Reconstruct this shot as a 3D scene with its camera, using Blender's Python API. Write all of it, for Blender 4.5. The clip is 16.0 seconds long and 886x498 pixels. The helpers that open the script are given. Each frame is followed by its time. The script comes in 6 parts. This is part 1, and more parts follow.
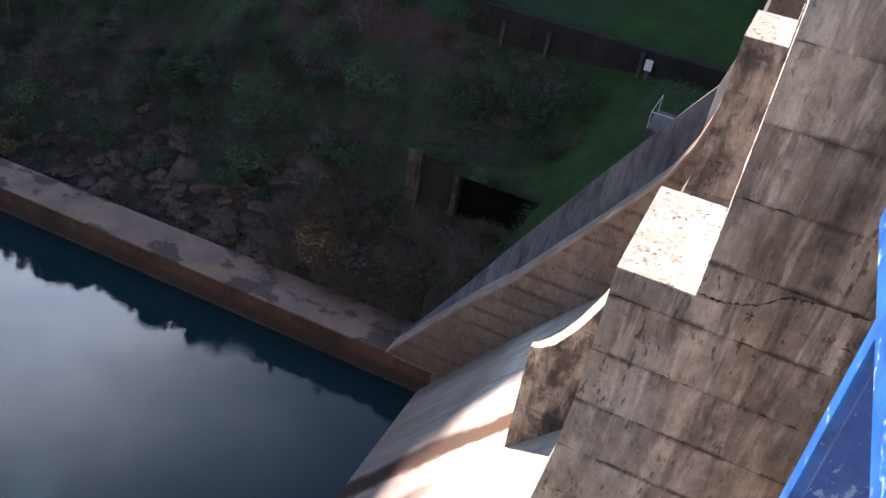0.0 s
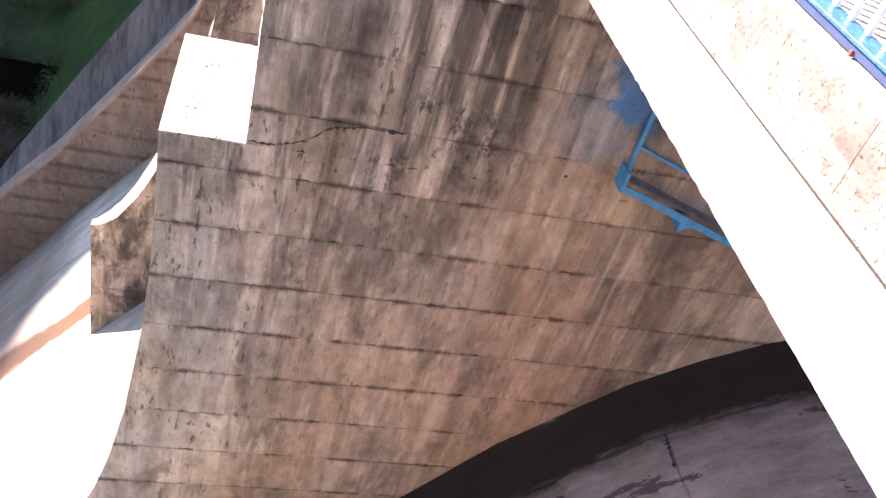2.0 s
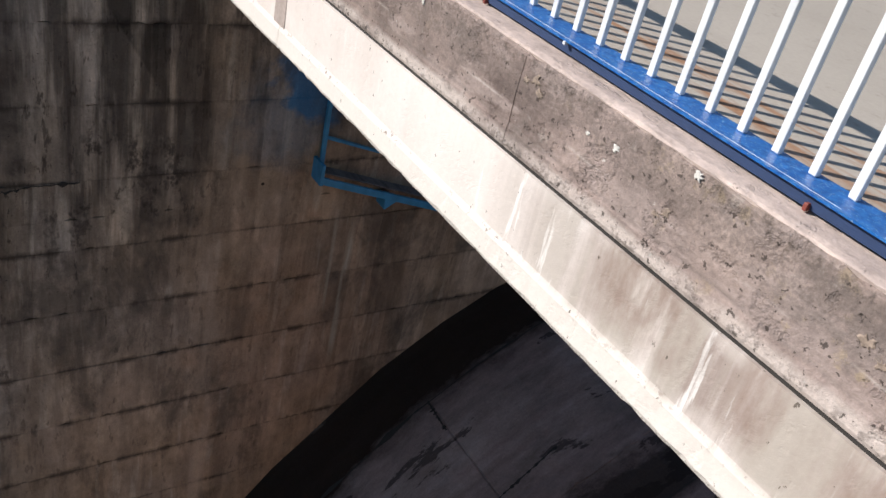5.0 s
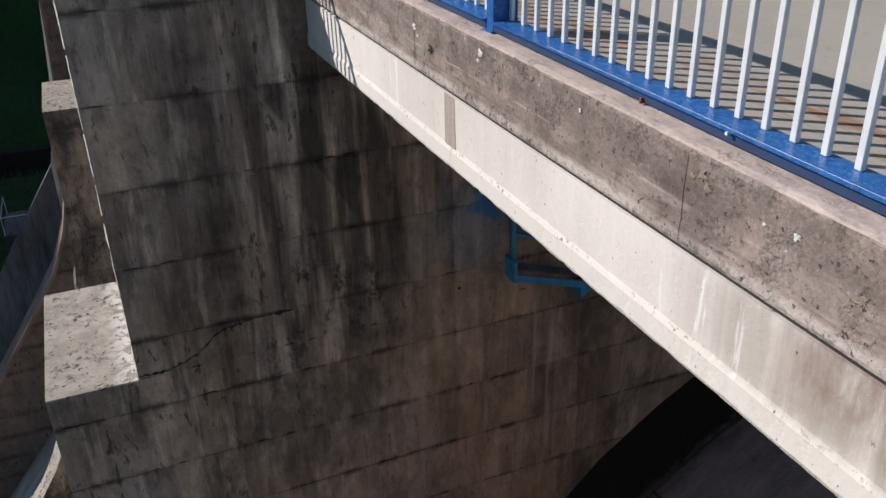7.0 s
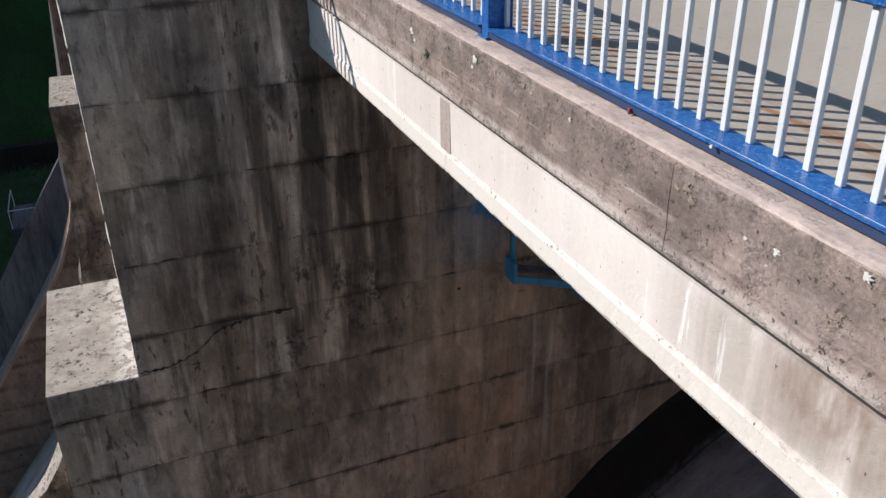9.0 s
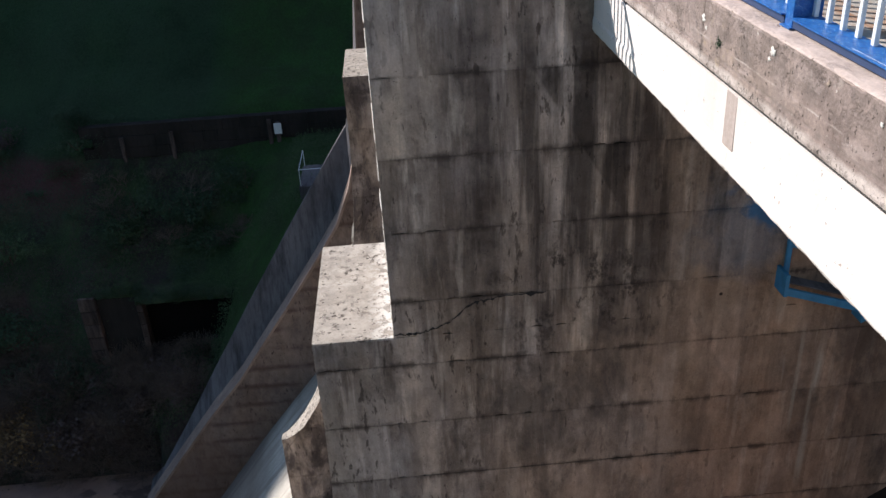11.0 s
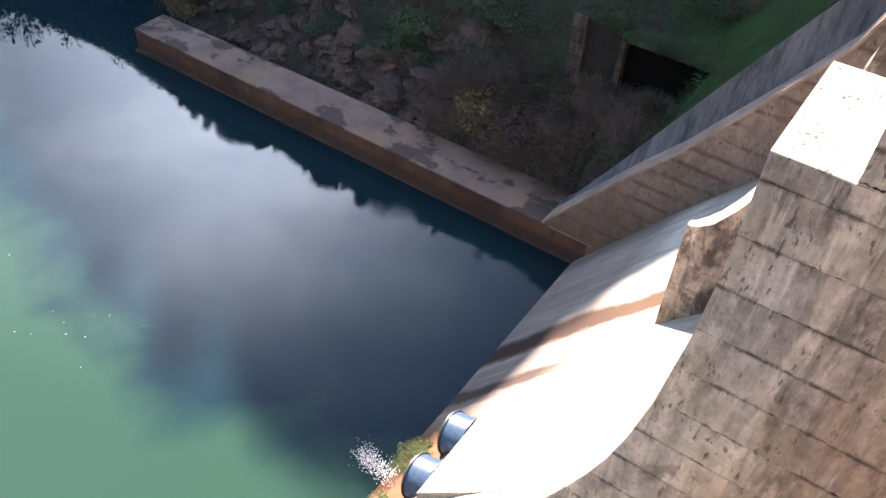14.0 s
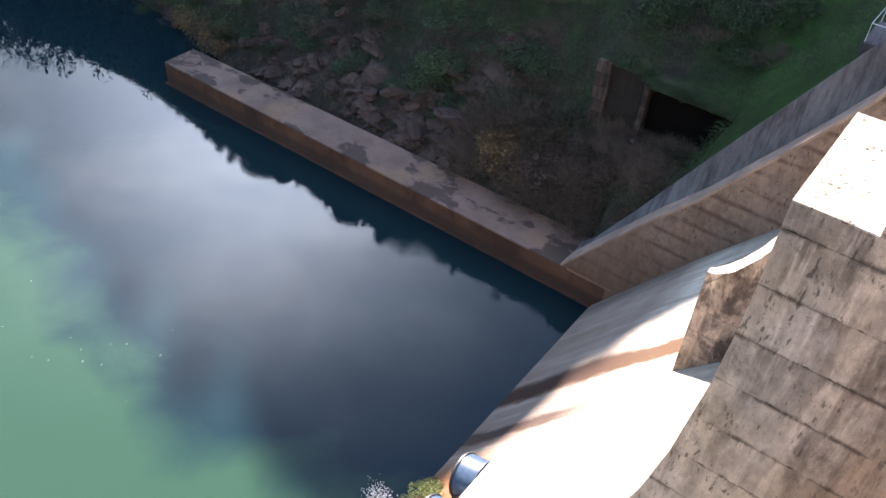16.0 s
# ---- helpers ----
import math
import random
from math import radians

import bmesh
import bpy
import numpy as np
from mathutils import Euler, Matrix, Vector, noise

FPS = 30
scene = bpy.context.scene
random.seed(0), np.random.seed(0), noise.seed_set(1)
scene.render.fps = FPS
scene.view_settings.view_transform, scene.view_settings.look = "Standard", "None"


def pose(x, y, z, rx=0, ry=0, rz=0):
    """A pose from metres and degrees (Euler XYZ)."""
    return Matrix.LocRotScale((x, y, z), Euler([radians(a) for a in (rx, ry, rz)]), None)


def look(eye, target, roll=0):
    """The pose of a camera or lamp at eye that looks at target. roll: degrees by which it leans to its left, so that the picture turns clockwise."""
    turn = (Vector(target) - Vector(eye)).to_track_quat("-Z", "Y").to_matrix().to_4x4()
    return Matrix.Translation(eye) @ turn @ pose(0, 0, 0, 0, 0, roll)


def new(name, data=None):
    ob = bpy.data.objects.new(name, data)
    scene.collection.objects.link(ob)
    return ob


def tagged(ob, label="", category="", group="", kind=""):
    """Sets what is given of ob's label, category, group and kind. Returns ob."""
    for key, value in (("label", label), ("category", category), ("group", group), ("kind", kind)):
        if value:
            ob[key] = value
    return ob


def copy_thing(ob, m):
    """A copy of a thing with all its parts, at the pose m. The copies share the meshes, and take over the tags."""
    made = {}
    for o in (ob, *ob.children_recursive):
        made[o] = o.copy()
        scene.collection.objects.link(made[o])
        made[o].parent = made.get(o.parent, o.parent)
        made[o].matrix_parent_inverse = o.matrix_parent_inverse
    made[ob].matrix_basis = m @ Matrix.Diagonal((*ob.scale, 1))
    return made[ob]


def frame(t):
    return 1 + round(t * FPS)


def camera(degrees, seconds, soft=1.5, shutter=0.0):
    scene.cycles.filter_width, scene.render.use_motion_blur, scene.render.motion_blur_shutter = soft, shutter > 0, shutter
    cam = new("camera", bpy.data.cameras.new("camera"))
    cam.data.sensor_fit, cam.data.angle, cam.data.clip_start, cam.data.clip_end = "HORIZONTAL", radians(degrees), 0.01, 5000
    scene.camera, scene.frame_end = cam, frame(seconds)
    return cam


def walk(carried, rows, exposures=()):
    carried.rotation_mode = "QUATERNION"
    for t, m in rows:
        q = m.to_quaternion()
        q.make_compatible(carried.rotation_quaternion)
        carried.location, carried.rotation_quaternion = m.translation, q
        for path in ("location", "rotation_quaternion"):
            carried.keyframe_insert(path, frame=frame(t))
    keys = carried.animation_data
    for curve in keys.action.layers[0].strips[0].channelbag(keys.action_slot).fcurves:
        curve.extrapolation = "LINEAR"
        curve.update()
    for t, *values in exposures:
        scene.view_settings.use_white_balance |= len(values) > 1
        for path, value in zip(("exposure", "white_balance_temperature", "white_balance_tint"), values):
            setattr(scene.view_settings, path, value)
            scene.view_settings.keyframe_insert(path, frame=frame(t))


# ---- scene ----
cam = camera(54.89, 16.0, soft=1.5)
# seconds, eye, a point ten metres ahead, roll
PATH = [
    (0.0, (-0.2782, 0.2401, -0.1440), (7.603, 3.043, -5.625), 9.90),
    (0.2, (-0.1808, 0.2243, -0.1726), (7.886, 2.867, -5.458), 10.50),
    (0.4, (-0.1513, 0.2215, -0.1722), (8.042, 2.948, -5.215), 9.76),
    (0.5, (-0.1325, 0.2233, -0.1729), (8.114, 2.857, -5.178), 9.97),
    (0.6, (-0.1117, 0.2226, -0.1775), (8.090, 2.907, -5.229), 10.19),
    (0.8, (-0.0700, 0.2317, -0.1801), (8.227, 2.443, -5.306), 8.33),
    (1.0, (-0.0673, 0.2533, -0.1677), (8.411, 1.834, -5.229), 10.51),
    (1.5, (-0.009, 0.248, -0.095), (8.355, -0.500, -5.525), 14.39),
    (2.0, (0.085, 0.196, -0.126), (7.750, -2.192, -6.088), 18.04),
    (2.5, (0.025, 0.116, -0.125), (6.914, -3.641, -6.323), 21.13),
    (3.0, (0.045, 0.133, -0.107), (6.163, -4.701, -6.368), 23.01),
    (3.5, (0.060, 0.064, -0.168), (5.612, -5.640, -6.222), 24.80),
    (4.0, (0.074, 0.063, -0.136), (5.703, -5.642, -6.116), 18.10),
    (4.5, (0.093, 0.089, -0.143), (6.165, -5.386, -5.901), 14.73),
    (5.0, (0.169, 0.073, -0.219), (6.850, -5.252, -5.416), 13.79),
    (5.2, (0.182, 0.065, -0.177), (7.208, -4.988, -5.186), 10.68),
    (7.5, (0.146, -0.072, -0.015), (8.382, -3.339, -4.651), -1.40),
    (8.0, (0.116, -0.075, 0.002), (8.316, -3.410, -4.649), -0.49),
    (8.2, (0.105, -0.083, 0.003), (8.286, -3.477, -4.641), -0.40),
    (10.3, (0.151, -0.247, 0.108), (8.723, -2.314, -4.609), -3.74),
    (10.5, (0.154, -0.242, 0.103), (8.794, -1.901, -4.650), -4.23),
    (11.0, (0.260, -0.153, 0.006), (9.083, -0.536, -4.684), -3.41),
    (11.5, (0.145, -0.094, 0.059), (8.851, 0.803, -4.779), -2.62),
    (12.0, (0.117, -0.053, -0.011), (8.472, 2.108, -5.062), -0.64),
    (12.5, (0.087, -0.025, -0.015), (8.058, 3.077, -5.196), -0.20),
    (13.0, (0.075, -0.018, -0.032), (7.366, 3.714, -5.768), 1.16),
    (13.5, (0.057, -0.046, -0.030), (6.778, 3.757, -6.384), 3.03),
    (14.0, (0.062, -0.040, -0.021), (6.214, 3.818, -6.895), 4.03),
    (14.5, (0.047, -0.047, -0.002), (5.996, 3.809, -7.055), 4.22),
    (15.0, (0.059, -0.031, -0.001), (5.919, 3.959, -7.054), 4.21),
    (15.5, (0.078, -0.036, -0.006), (5.722, 4.487, -6.911), 1.31),
    (16.0, (0.063, -0.045, -0.025), (6.328, 4.185, -6.572), 4.54),
]
walk(cam, [(t, look(eye, aim, roll)) for t, eye, aim, roll in PATH],
     exposures=[(0.0, 1.75, 6950, 24), (0.5, 2.25, 6800, 20), (1.0, 2.5, 6900, 26), (1.5, 2.6, 7150, 28), (2.0, 2.55, 7200, 28), (2.5, 2.36, 7150, 24), (3.0, 2.02, 7000, 18), (3.5, 1.5, 6850, 17), (4.0, 0.97, 6700, 15),
                (4.5, 0.7, 6550, 13), (5.0, 0.36, 6450, 12), (7.5, -0.02, 6350, 12), (8.0, 0.12, 6350, 12), (10.5, 0.30, 6350, 12), (11.2, 0.85, 6400, 14), (11.5, 1.1, 6400, 15), (12.0, 1.65, 6100, 12), (12.5, 2.05, 6100, 12), (13.2, 2.35, 6200, 11),
                (14.0, 2.4, 7150, 20), (16.0, 2.38, 7150, 20)])

# ---- sky and sun ----
SUN = Vector((0.635, 0.772, 0.628)).normalized()
world = bpy.data.worlds.new("world")
scene.world = world
world.use_nodes = True
wn, wl = world.node_tree.nodes, world.node_tree.links
wn.clear()
sky = wn.new("ShaderNodeTexSky")
sky.sky_type = "NISHITA"
sky.sun_disc = False
sky.sun_elevation = math.asin(SUN.z)
sky.sun_rotation = math.atan2(SUN.x, SUN.y)
coords = wn.new("ShaderNodeTexCoord")
squash = wn.new("ShaderNodeMapping")
squash.inputs["Scale"].default_value = (1.0, 1.0, 1.6)
squash.inputs["Location"].default_value = (3.02, 0.60, 2.15)
puffs = wn.new("ShaderNodeTexNoise")
puffs.inputs["Scale"].default_value = 2.5
puffs.inputs["Detail"].default_value = 5
puffs.inputs["Roughness"].default_value = 0.54
cover = wn.new("ShaderNodeValToRGB")
cover.color_ramp.elements[0].position = 0.42
cover.color_ramp.elements[1].position = 0.64
toward = wn.new("ShaderNodeVectorMath")
toward.operation = "DOT_PRODUCT"
toward.inputs[1].default_value = Vector((0.55, 0.62, 0.60)).normalized()
lobe = wn.new("ShaderNodeMath")
lobe.operation = "POWER"
lobe.use_clamp = True
lobe.inputs[1].default_value = 46.0
clouds = wn.new("ShaderNodeMix")
clouds.data_type = "RGBA"
clouds.inputs[6].default_value = (3.9, 6.1, 8.4, 1)
clouds.inputs[7].default_value = (49.0, 60.0, 74.0, 1)
blend = wn.new("ShaderNodeMix")
blend.data_type = "RGBA"
shine = wn.new("ShaderNodeBackground")
shine.inputs["Strength"].default_value = 0.05
sky_out = wn.new("ShaderNodeOutputWorld")
wl.new(coords.outputs["Generated"], squash.inputs["Vector"])
wl.new(squash.outputs["Vector"], puffs.inputs["Vector"])
height = wn.new("ShaderNodeSeparateXYZ")
bank = wn.new("ShaderNodeMath")
bank.operation = "MULTIPLY_ADD"
bank.inputs[1].default_value, bank.inputs[2].default_value = -1.0, 1.0
heap = wn.new("ShaderNodeMath")
heap.operation = "ADD"
wl.new(coords.outputs["Generated"], height.inputs[0])
wl.new(height.outputs["Z"], bank.inputs[0])
wl.new(bank.outputs[0], heap.inputs[0])
soften = wn.new("ShaderNodeMath")
soften.operation = "MULTIPLY"
soften.inputs[1].default_value = 0.5
wl.new(puffs.outputs["Fac"], soften.inputs[0])
wl.new(soften.outputs[0], heap.inputs[1])
wl.new(heap.outputs[0], cover.inputs["Fac"])
wl.new(coords.outputs["Generated"], toward.inputs[0])
wl.new(toward.outputs["Value"], lobe.inputs[0])
wl.new(lobe.outputs[0], clouds.inputs[0])
wl.new(cover.outputs["Color"], blend.inputs[0])
deepen = wn.new("ShaderNodeMix")
deepen.data_type, deepen.blend_type = "RGBA", "MULTIPLY"
deepen.inputs[0].default_value = 1.0
deepen.inputs[7].default_value = (0.70, 0.86, 1.22, 1)
wl.new(sky.outputs["Color"], deepen.inputs[6])
wl.new(deepen.outputs[2], blend.inputs[6])
billow = wn.new("ShaderNodeTexNoise")
billow.inputs["Scale"].default_value = 5.5
billow.inputs["Detail"].default_value = 7
billow.inputs["Roughness"].default_value = 0.58
billow.inputs["Distortion"].default_value = 0.35
wl.new(squash.outputs["Vector"], billow.inputs["Vector"])
folds = wn.new("ShaderNodeValToRGB")
folds.color_ramp.elements[0].position, folds.color_ramp.elements[1].position = 0.40, 0.62
folds.color_ramp.elements[0].color, folds.color_ramp.elements[1].color = (0.70, 0.74, 0.79, 1), (1.0, 1.0, 1.0, 1)
wl.new(billow.outputs["Fac"], folds.inputs["Fac"])
folded = wn.new("ShaderNodeMix")
folded.data_type, folded.blend_type = "RGBA", "MULTIPLY"
folded.inputs[0].default_value = 1.0
wl.new(clouds.outputs[2], folded.inputs[6])
wl.new(folds.outputs["Color"], folded.inputs[7])
wl.new(folded.outputs[2], blend.inputs[7])
wl.new(blend.outputs[2], shine.inputs["Color"])
wl.new(shine.outputs["Background"], sky_out.inputs["Surface"])
sun = new("sun", bpy.data.lights.new("sun", "SUN"))
sun.data.energy = 5.00
sun.data.angle = radians(0.53)
sun.data.color = (1.0, 0.95, 0.88)
sun.matrix_world = look(SUN * 200, (0, 0, 0))

# ---- materials ----
class Nodes:
    """A small builder of node materials."""

    def __init__(self, name, rough=0.8, metal=0.0):
        self.mat = bpy.data.materials.new(name)
        self.mat.use_nodes = True
        self.n, self.l = self.mat.node_tree.nodes, self.mat.node_tree.links
        self.bsdf = self.n["Principled BSDF"]
        self.bsdf.inputs["Roughness"].default_value = rough
        self.bsdf.inputs["Metallic"].default_value = metal
        self.coord = self.n.new("ShaderNodeTexCoord").outputs["Object"]

    def noise(self, scale=1.0, stretch=(1, 1, 1), detail=4, rough=0.55, shift=(0, 0, 0), warp=0.0):
        m = self.n.new("ShaderNodeMapping")
        m.inputs["Scale"].default_value = stretch
        m.inputs["Location"].default_value = shift
        self.l.new(self.coord, m.inputs["Vector"])
        t = self.n.new("ShaderNodeTexNoise")
        t.inputs["Scale"].default_value = scale
        t.inputs["Detail"].default_value = detail
        t.inputs["Roughness"].default_value = rough
        t.inputs["Distortion"].default_value = warp
        self.l.new(m.outputs["Vector"], t.inputs["Vector"])
        return t.outputs["Fac"]

    def ramp(self, fac, low, high, a=(0, 0, 0), b=(1, 1, 1)):
        r = self.n.new("ShaderNodeValToRGB")
        r.color_ramp.elements[0].position, r.color_ramp.elements[1].position = low, high
        r.color_ramp.elements[0].color, r.color_ramp.elements[1].color = (*a, 1), (*b, 1)
        self.l.new(fac, r.inputs["Fac"])
        return r.outputs["Color"]

    def mix(self, fac, a, b, how="MIX"):
        m = self.n.new("ShaderNodeMix")
        m.data_type, m.blend_type = "RGBA", how
        for slot, v in ((0, fac), (6, a), (7, b)):
            if isinstance(v, bpy.types.NodeSocket):
                self.l.new(v, m.inputs[slot])
            else:
                m.inputs[slot].default_value = v if slot == 0 else (*v, 1)
        return m.outputs[2]

    def math(self, how, a, b=0.0, clamp=False):
        m = self.n.new("ShaderNodeMath")
        m.operation, m.use_clamp = how, clamp
        for slot, v in ((0, a), (1, b)):
            if isinstance(v, bpy.types.NodeSocket):
                self.l.new(v, m.inputs[slot])
            else:
                m.inputs[slot].default_value = v
        return m.outputs[0]

    def axis(self, letter):
        s = self.n.new("ShaderNodeSeparateXYZ")
        self.l.new(self.coord, s.inputs[0])
        return s.outputs[letter]

    def random(self):
        return self.n.new("ShaderNodeObjectInfo").outputs["Random"]

    def done(self, color, bump=None, strength=0.3, distance=0.02, rough=None):
        if isinstance(color, bpy.types.NodeSocket):
            self.l.new(color, self.bsdf.inputs["Base Color"])
        else:
            self.bsdf.inputs["Base Color"].default_value = (*color, 1)
        if bump is not None:
            b = self.n.new("ShaderNodeBump")
            b.inputs["Strength"].default_value, b.inputs["Distance"].default_value = strength, distance
            self.l.new(bump, b.inputs["Height"])
            self.l.new(b.outputs["Normal"], self.bsdf.inputs["Normal"])
        if rough is not None:
            self.l.new(rough, self.bsdf.inputs["Roughness"])
        return self.mat


def concrete(name, pale, dark, streak=0.6, runs=0.3, blotch=0.5, along=(1.3, 1.3, 0.07), tint=None, each=0.0, spots=0.3):
    """Weathered concrete: runs of dirt down the face, blotches, lime runs and pits."""
    m = Nodes(name, 0.9)
    m.bsdf.inputs["Specular IOR Level"].default_value = 0.2
    c = m.mix(m.ramp(m.noise(0.35, detail=5), 0.35, 0.7), pale, tuple(0.5 * a + 0.5 * b for a, b in zip(pale, dark)))
    if tint:
        t = m.ramp(m.noise(0.22, shift=(3, 7, 1), detail=3), 0.45, 0.65)
        c = m.mix(t, c, tint)
    s = m.ramp(m.noise(1.0, along, 6, 0.62), 0.46, 0.66)
    if each:
        whole = m.coord
        add = m.n.new("ShaderNodeVectorMath")
        add.operation = "ADD"
        jump = m.n.new("ShaderNodeCombineXYZ")
        m.l.new(m.math("MULTIPLY", m.random(), 37.0), jump.inputs[1])
        m.l.new(whole, add.inputs[0]), m.l.new(jump.outputs[0], add.inputs[1])
        m.coord = add.outputs[0]
        own = m.ramp(m.noise(1.5, (along[0], along[1], along[2] * 2), 5, 0.6), 0.48, 0.62)
        m.coord = whole
        s = m.math("MULTIPLY", m.math("ADD", s, own), 0.6)
    c = m.mix(m.math("MULTIPLY", s, streak), c, dark)
    s2 = m.ramp(m.noise(3.2, along, 6, 0.65, (9, 4, 2)), 0.52, 0.68)
    c = m.mix(m.math("MULTIPLY", s2, streak * 0.7), c, tuple(v * 0.7 for v in dark))
    b = m.ramp(m.noise(0.9, (1, 1, 0.6), 7, 0.65, (5, 1, 8)), 0.5, 0.7)
    c = m.mix(m.math("MULTIPLY", b, blotch), c, dark)
    w = m.ramp(m.noise(3.4, (1.0, 1.0, 0.05), 3, 0.5, (2, 8, 5)), 0.6, 0.78)
    c = m.mix(m.math("MULTIPLY", w, runs), c, tuple(min(0.75, v * 1.5) for v in pale))
    p = m.ramp(m.noise(9.0, detail=6, rough=0.7), 0.3, 0.42, (1, 1, 1), (0, 0, 0))
    c = m.mix(m.math("MULTIPLY", p, spots), c, tuple(v * 0.45 for v in dark))
    if each:
        r = m.ramp(m.random(), 0.0, 1.0, (1 - each,) * 3, (1 + each,) * 3)
        c = m.mix(1.0, c, r, "MULTIPLY")
    g = m.noise(30.0, detail=6, rough=0.7)
    return m, c, g


def finish(mcg, strength=0.35, distance=0.02, grain=0.35):
    m, c, g = mcg
    c = m.mix(grain, c, m.ramp(g, 0.3, 0.7, (0.55,) * 3, (1.25,) * 3), "MULTIPLY")
    pits = m.ramp(m.noise(6.5, detail=7, rough=0.72, shift=(3, 3, 3)), 0.34, 0.46)
    return m.done(c, m.math("ADD", m.math("MULTIPLY", g, 0.6), pits), strength, distance)


def plain(name, color, rough=0.5, metal=0.0, vary=0.25, scale=6.0, bump=0.1):
    m = Nodes(name, rough, metal)
    n = m.noise(scale, detail=5)
    c = m.mix(m.ramp(n, 0.35, 0.7), color, tuple(v * (1 - vary) for v in color))
    return m.done(c, m.noise(40, detail=3), bump, 0.004)


def band_z(m, low, high, soft, wobble=0.05, scale=4.0):
    """A level band between two heights with a ragged rim."""
    z = m.math("ADD", m.axis("Z"), m.math("MULTIPLY", m.math("SUBTRACT", m.noise(scale, detail=6, rough=0.65, shift=(2, 9, 5)), 0.5), wobble * 2))
    d = m.math("ABSOLUTE", m.math("SUBTRACT", z, 0.5 * (low + high)))
    return m.ramp(m.math("SUBTRACT", d, 0.5 * (high - low) - soft), 0.0, soft * 2, (1, 1, 1), (0, 0, 0))


def times(m, *v):
    out = v[0]
    for w in v[1:]:
        out = m.math("MULTIPLY", out, w)
    return out


# the pier faces: dirty concrete, yellower lower down near the chute, blue paint sprayed over it beside the steel frame
def lower_bay(m):
    """The smoother, yellower part of the faces low down in the bay."""
    v = m.math("ADD", m.math("MULTIPLY", m.axis("Y"), -0.16), m.math("MULTIPLY", m.axis("Z"), -0.05))
    v = m.math("ADD", v, m.math("MULTIPLY", m.math("SUBTRACT", m.noise(0.3, detail=4), 0.5), 0.9))
    return m.ramp(v, 0.65, 1.75)


def board_prints(m, c, where, kinds=((0.46, 3.7, 0.50, 1.34), (0.21, 9.1, 0.74, 1.18))):
    """The prints of the shutter boards, set anew in every lift: upright strips of their own tone with worn edges."""
    lift = m.math("FLOOR", m.math("DIVIDE", m.math("ADD", m.axis("Z"), 8.60 + 44.0), 1.1))
    edge = m.math("MULTIPLY", m.math("SUBTRACT", m.noise(5.0, (1, 1, 0.3), 5, 0.65, (4, 7, 7)), 0.5), 0.12)
    for wide, seed, low, high in kinds:
        cell = m.math("FLOOR", m.math("DIVIDE", m.math("ADD", m.math("ADD", m.axis("Y"), edge), m.math("MULTIPLY", lift, seed * 0.37)), wide))
        spot, dice = m.n.new("ShaderNodeCombineXYZ"), m.n.new("ShaderNodeTexWhiteNoise")
        dice.noise_dimensions = "3D"
        m.l.new(cell, spot.inputs[0]), m.l.new(lift, spot.inputs[1])
        spot.inputs[2].default_value = seed
        m.l.new(spot.outputs[0], dice.inputs["Vector"])
        c = m.mix(where, c, m.mix(1.0, c, m.ramp(dice.outputs["Value"], 0.15, 0.85, (low,) * 3, (high,) * 3), "MULTIPLY"))
    return c


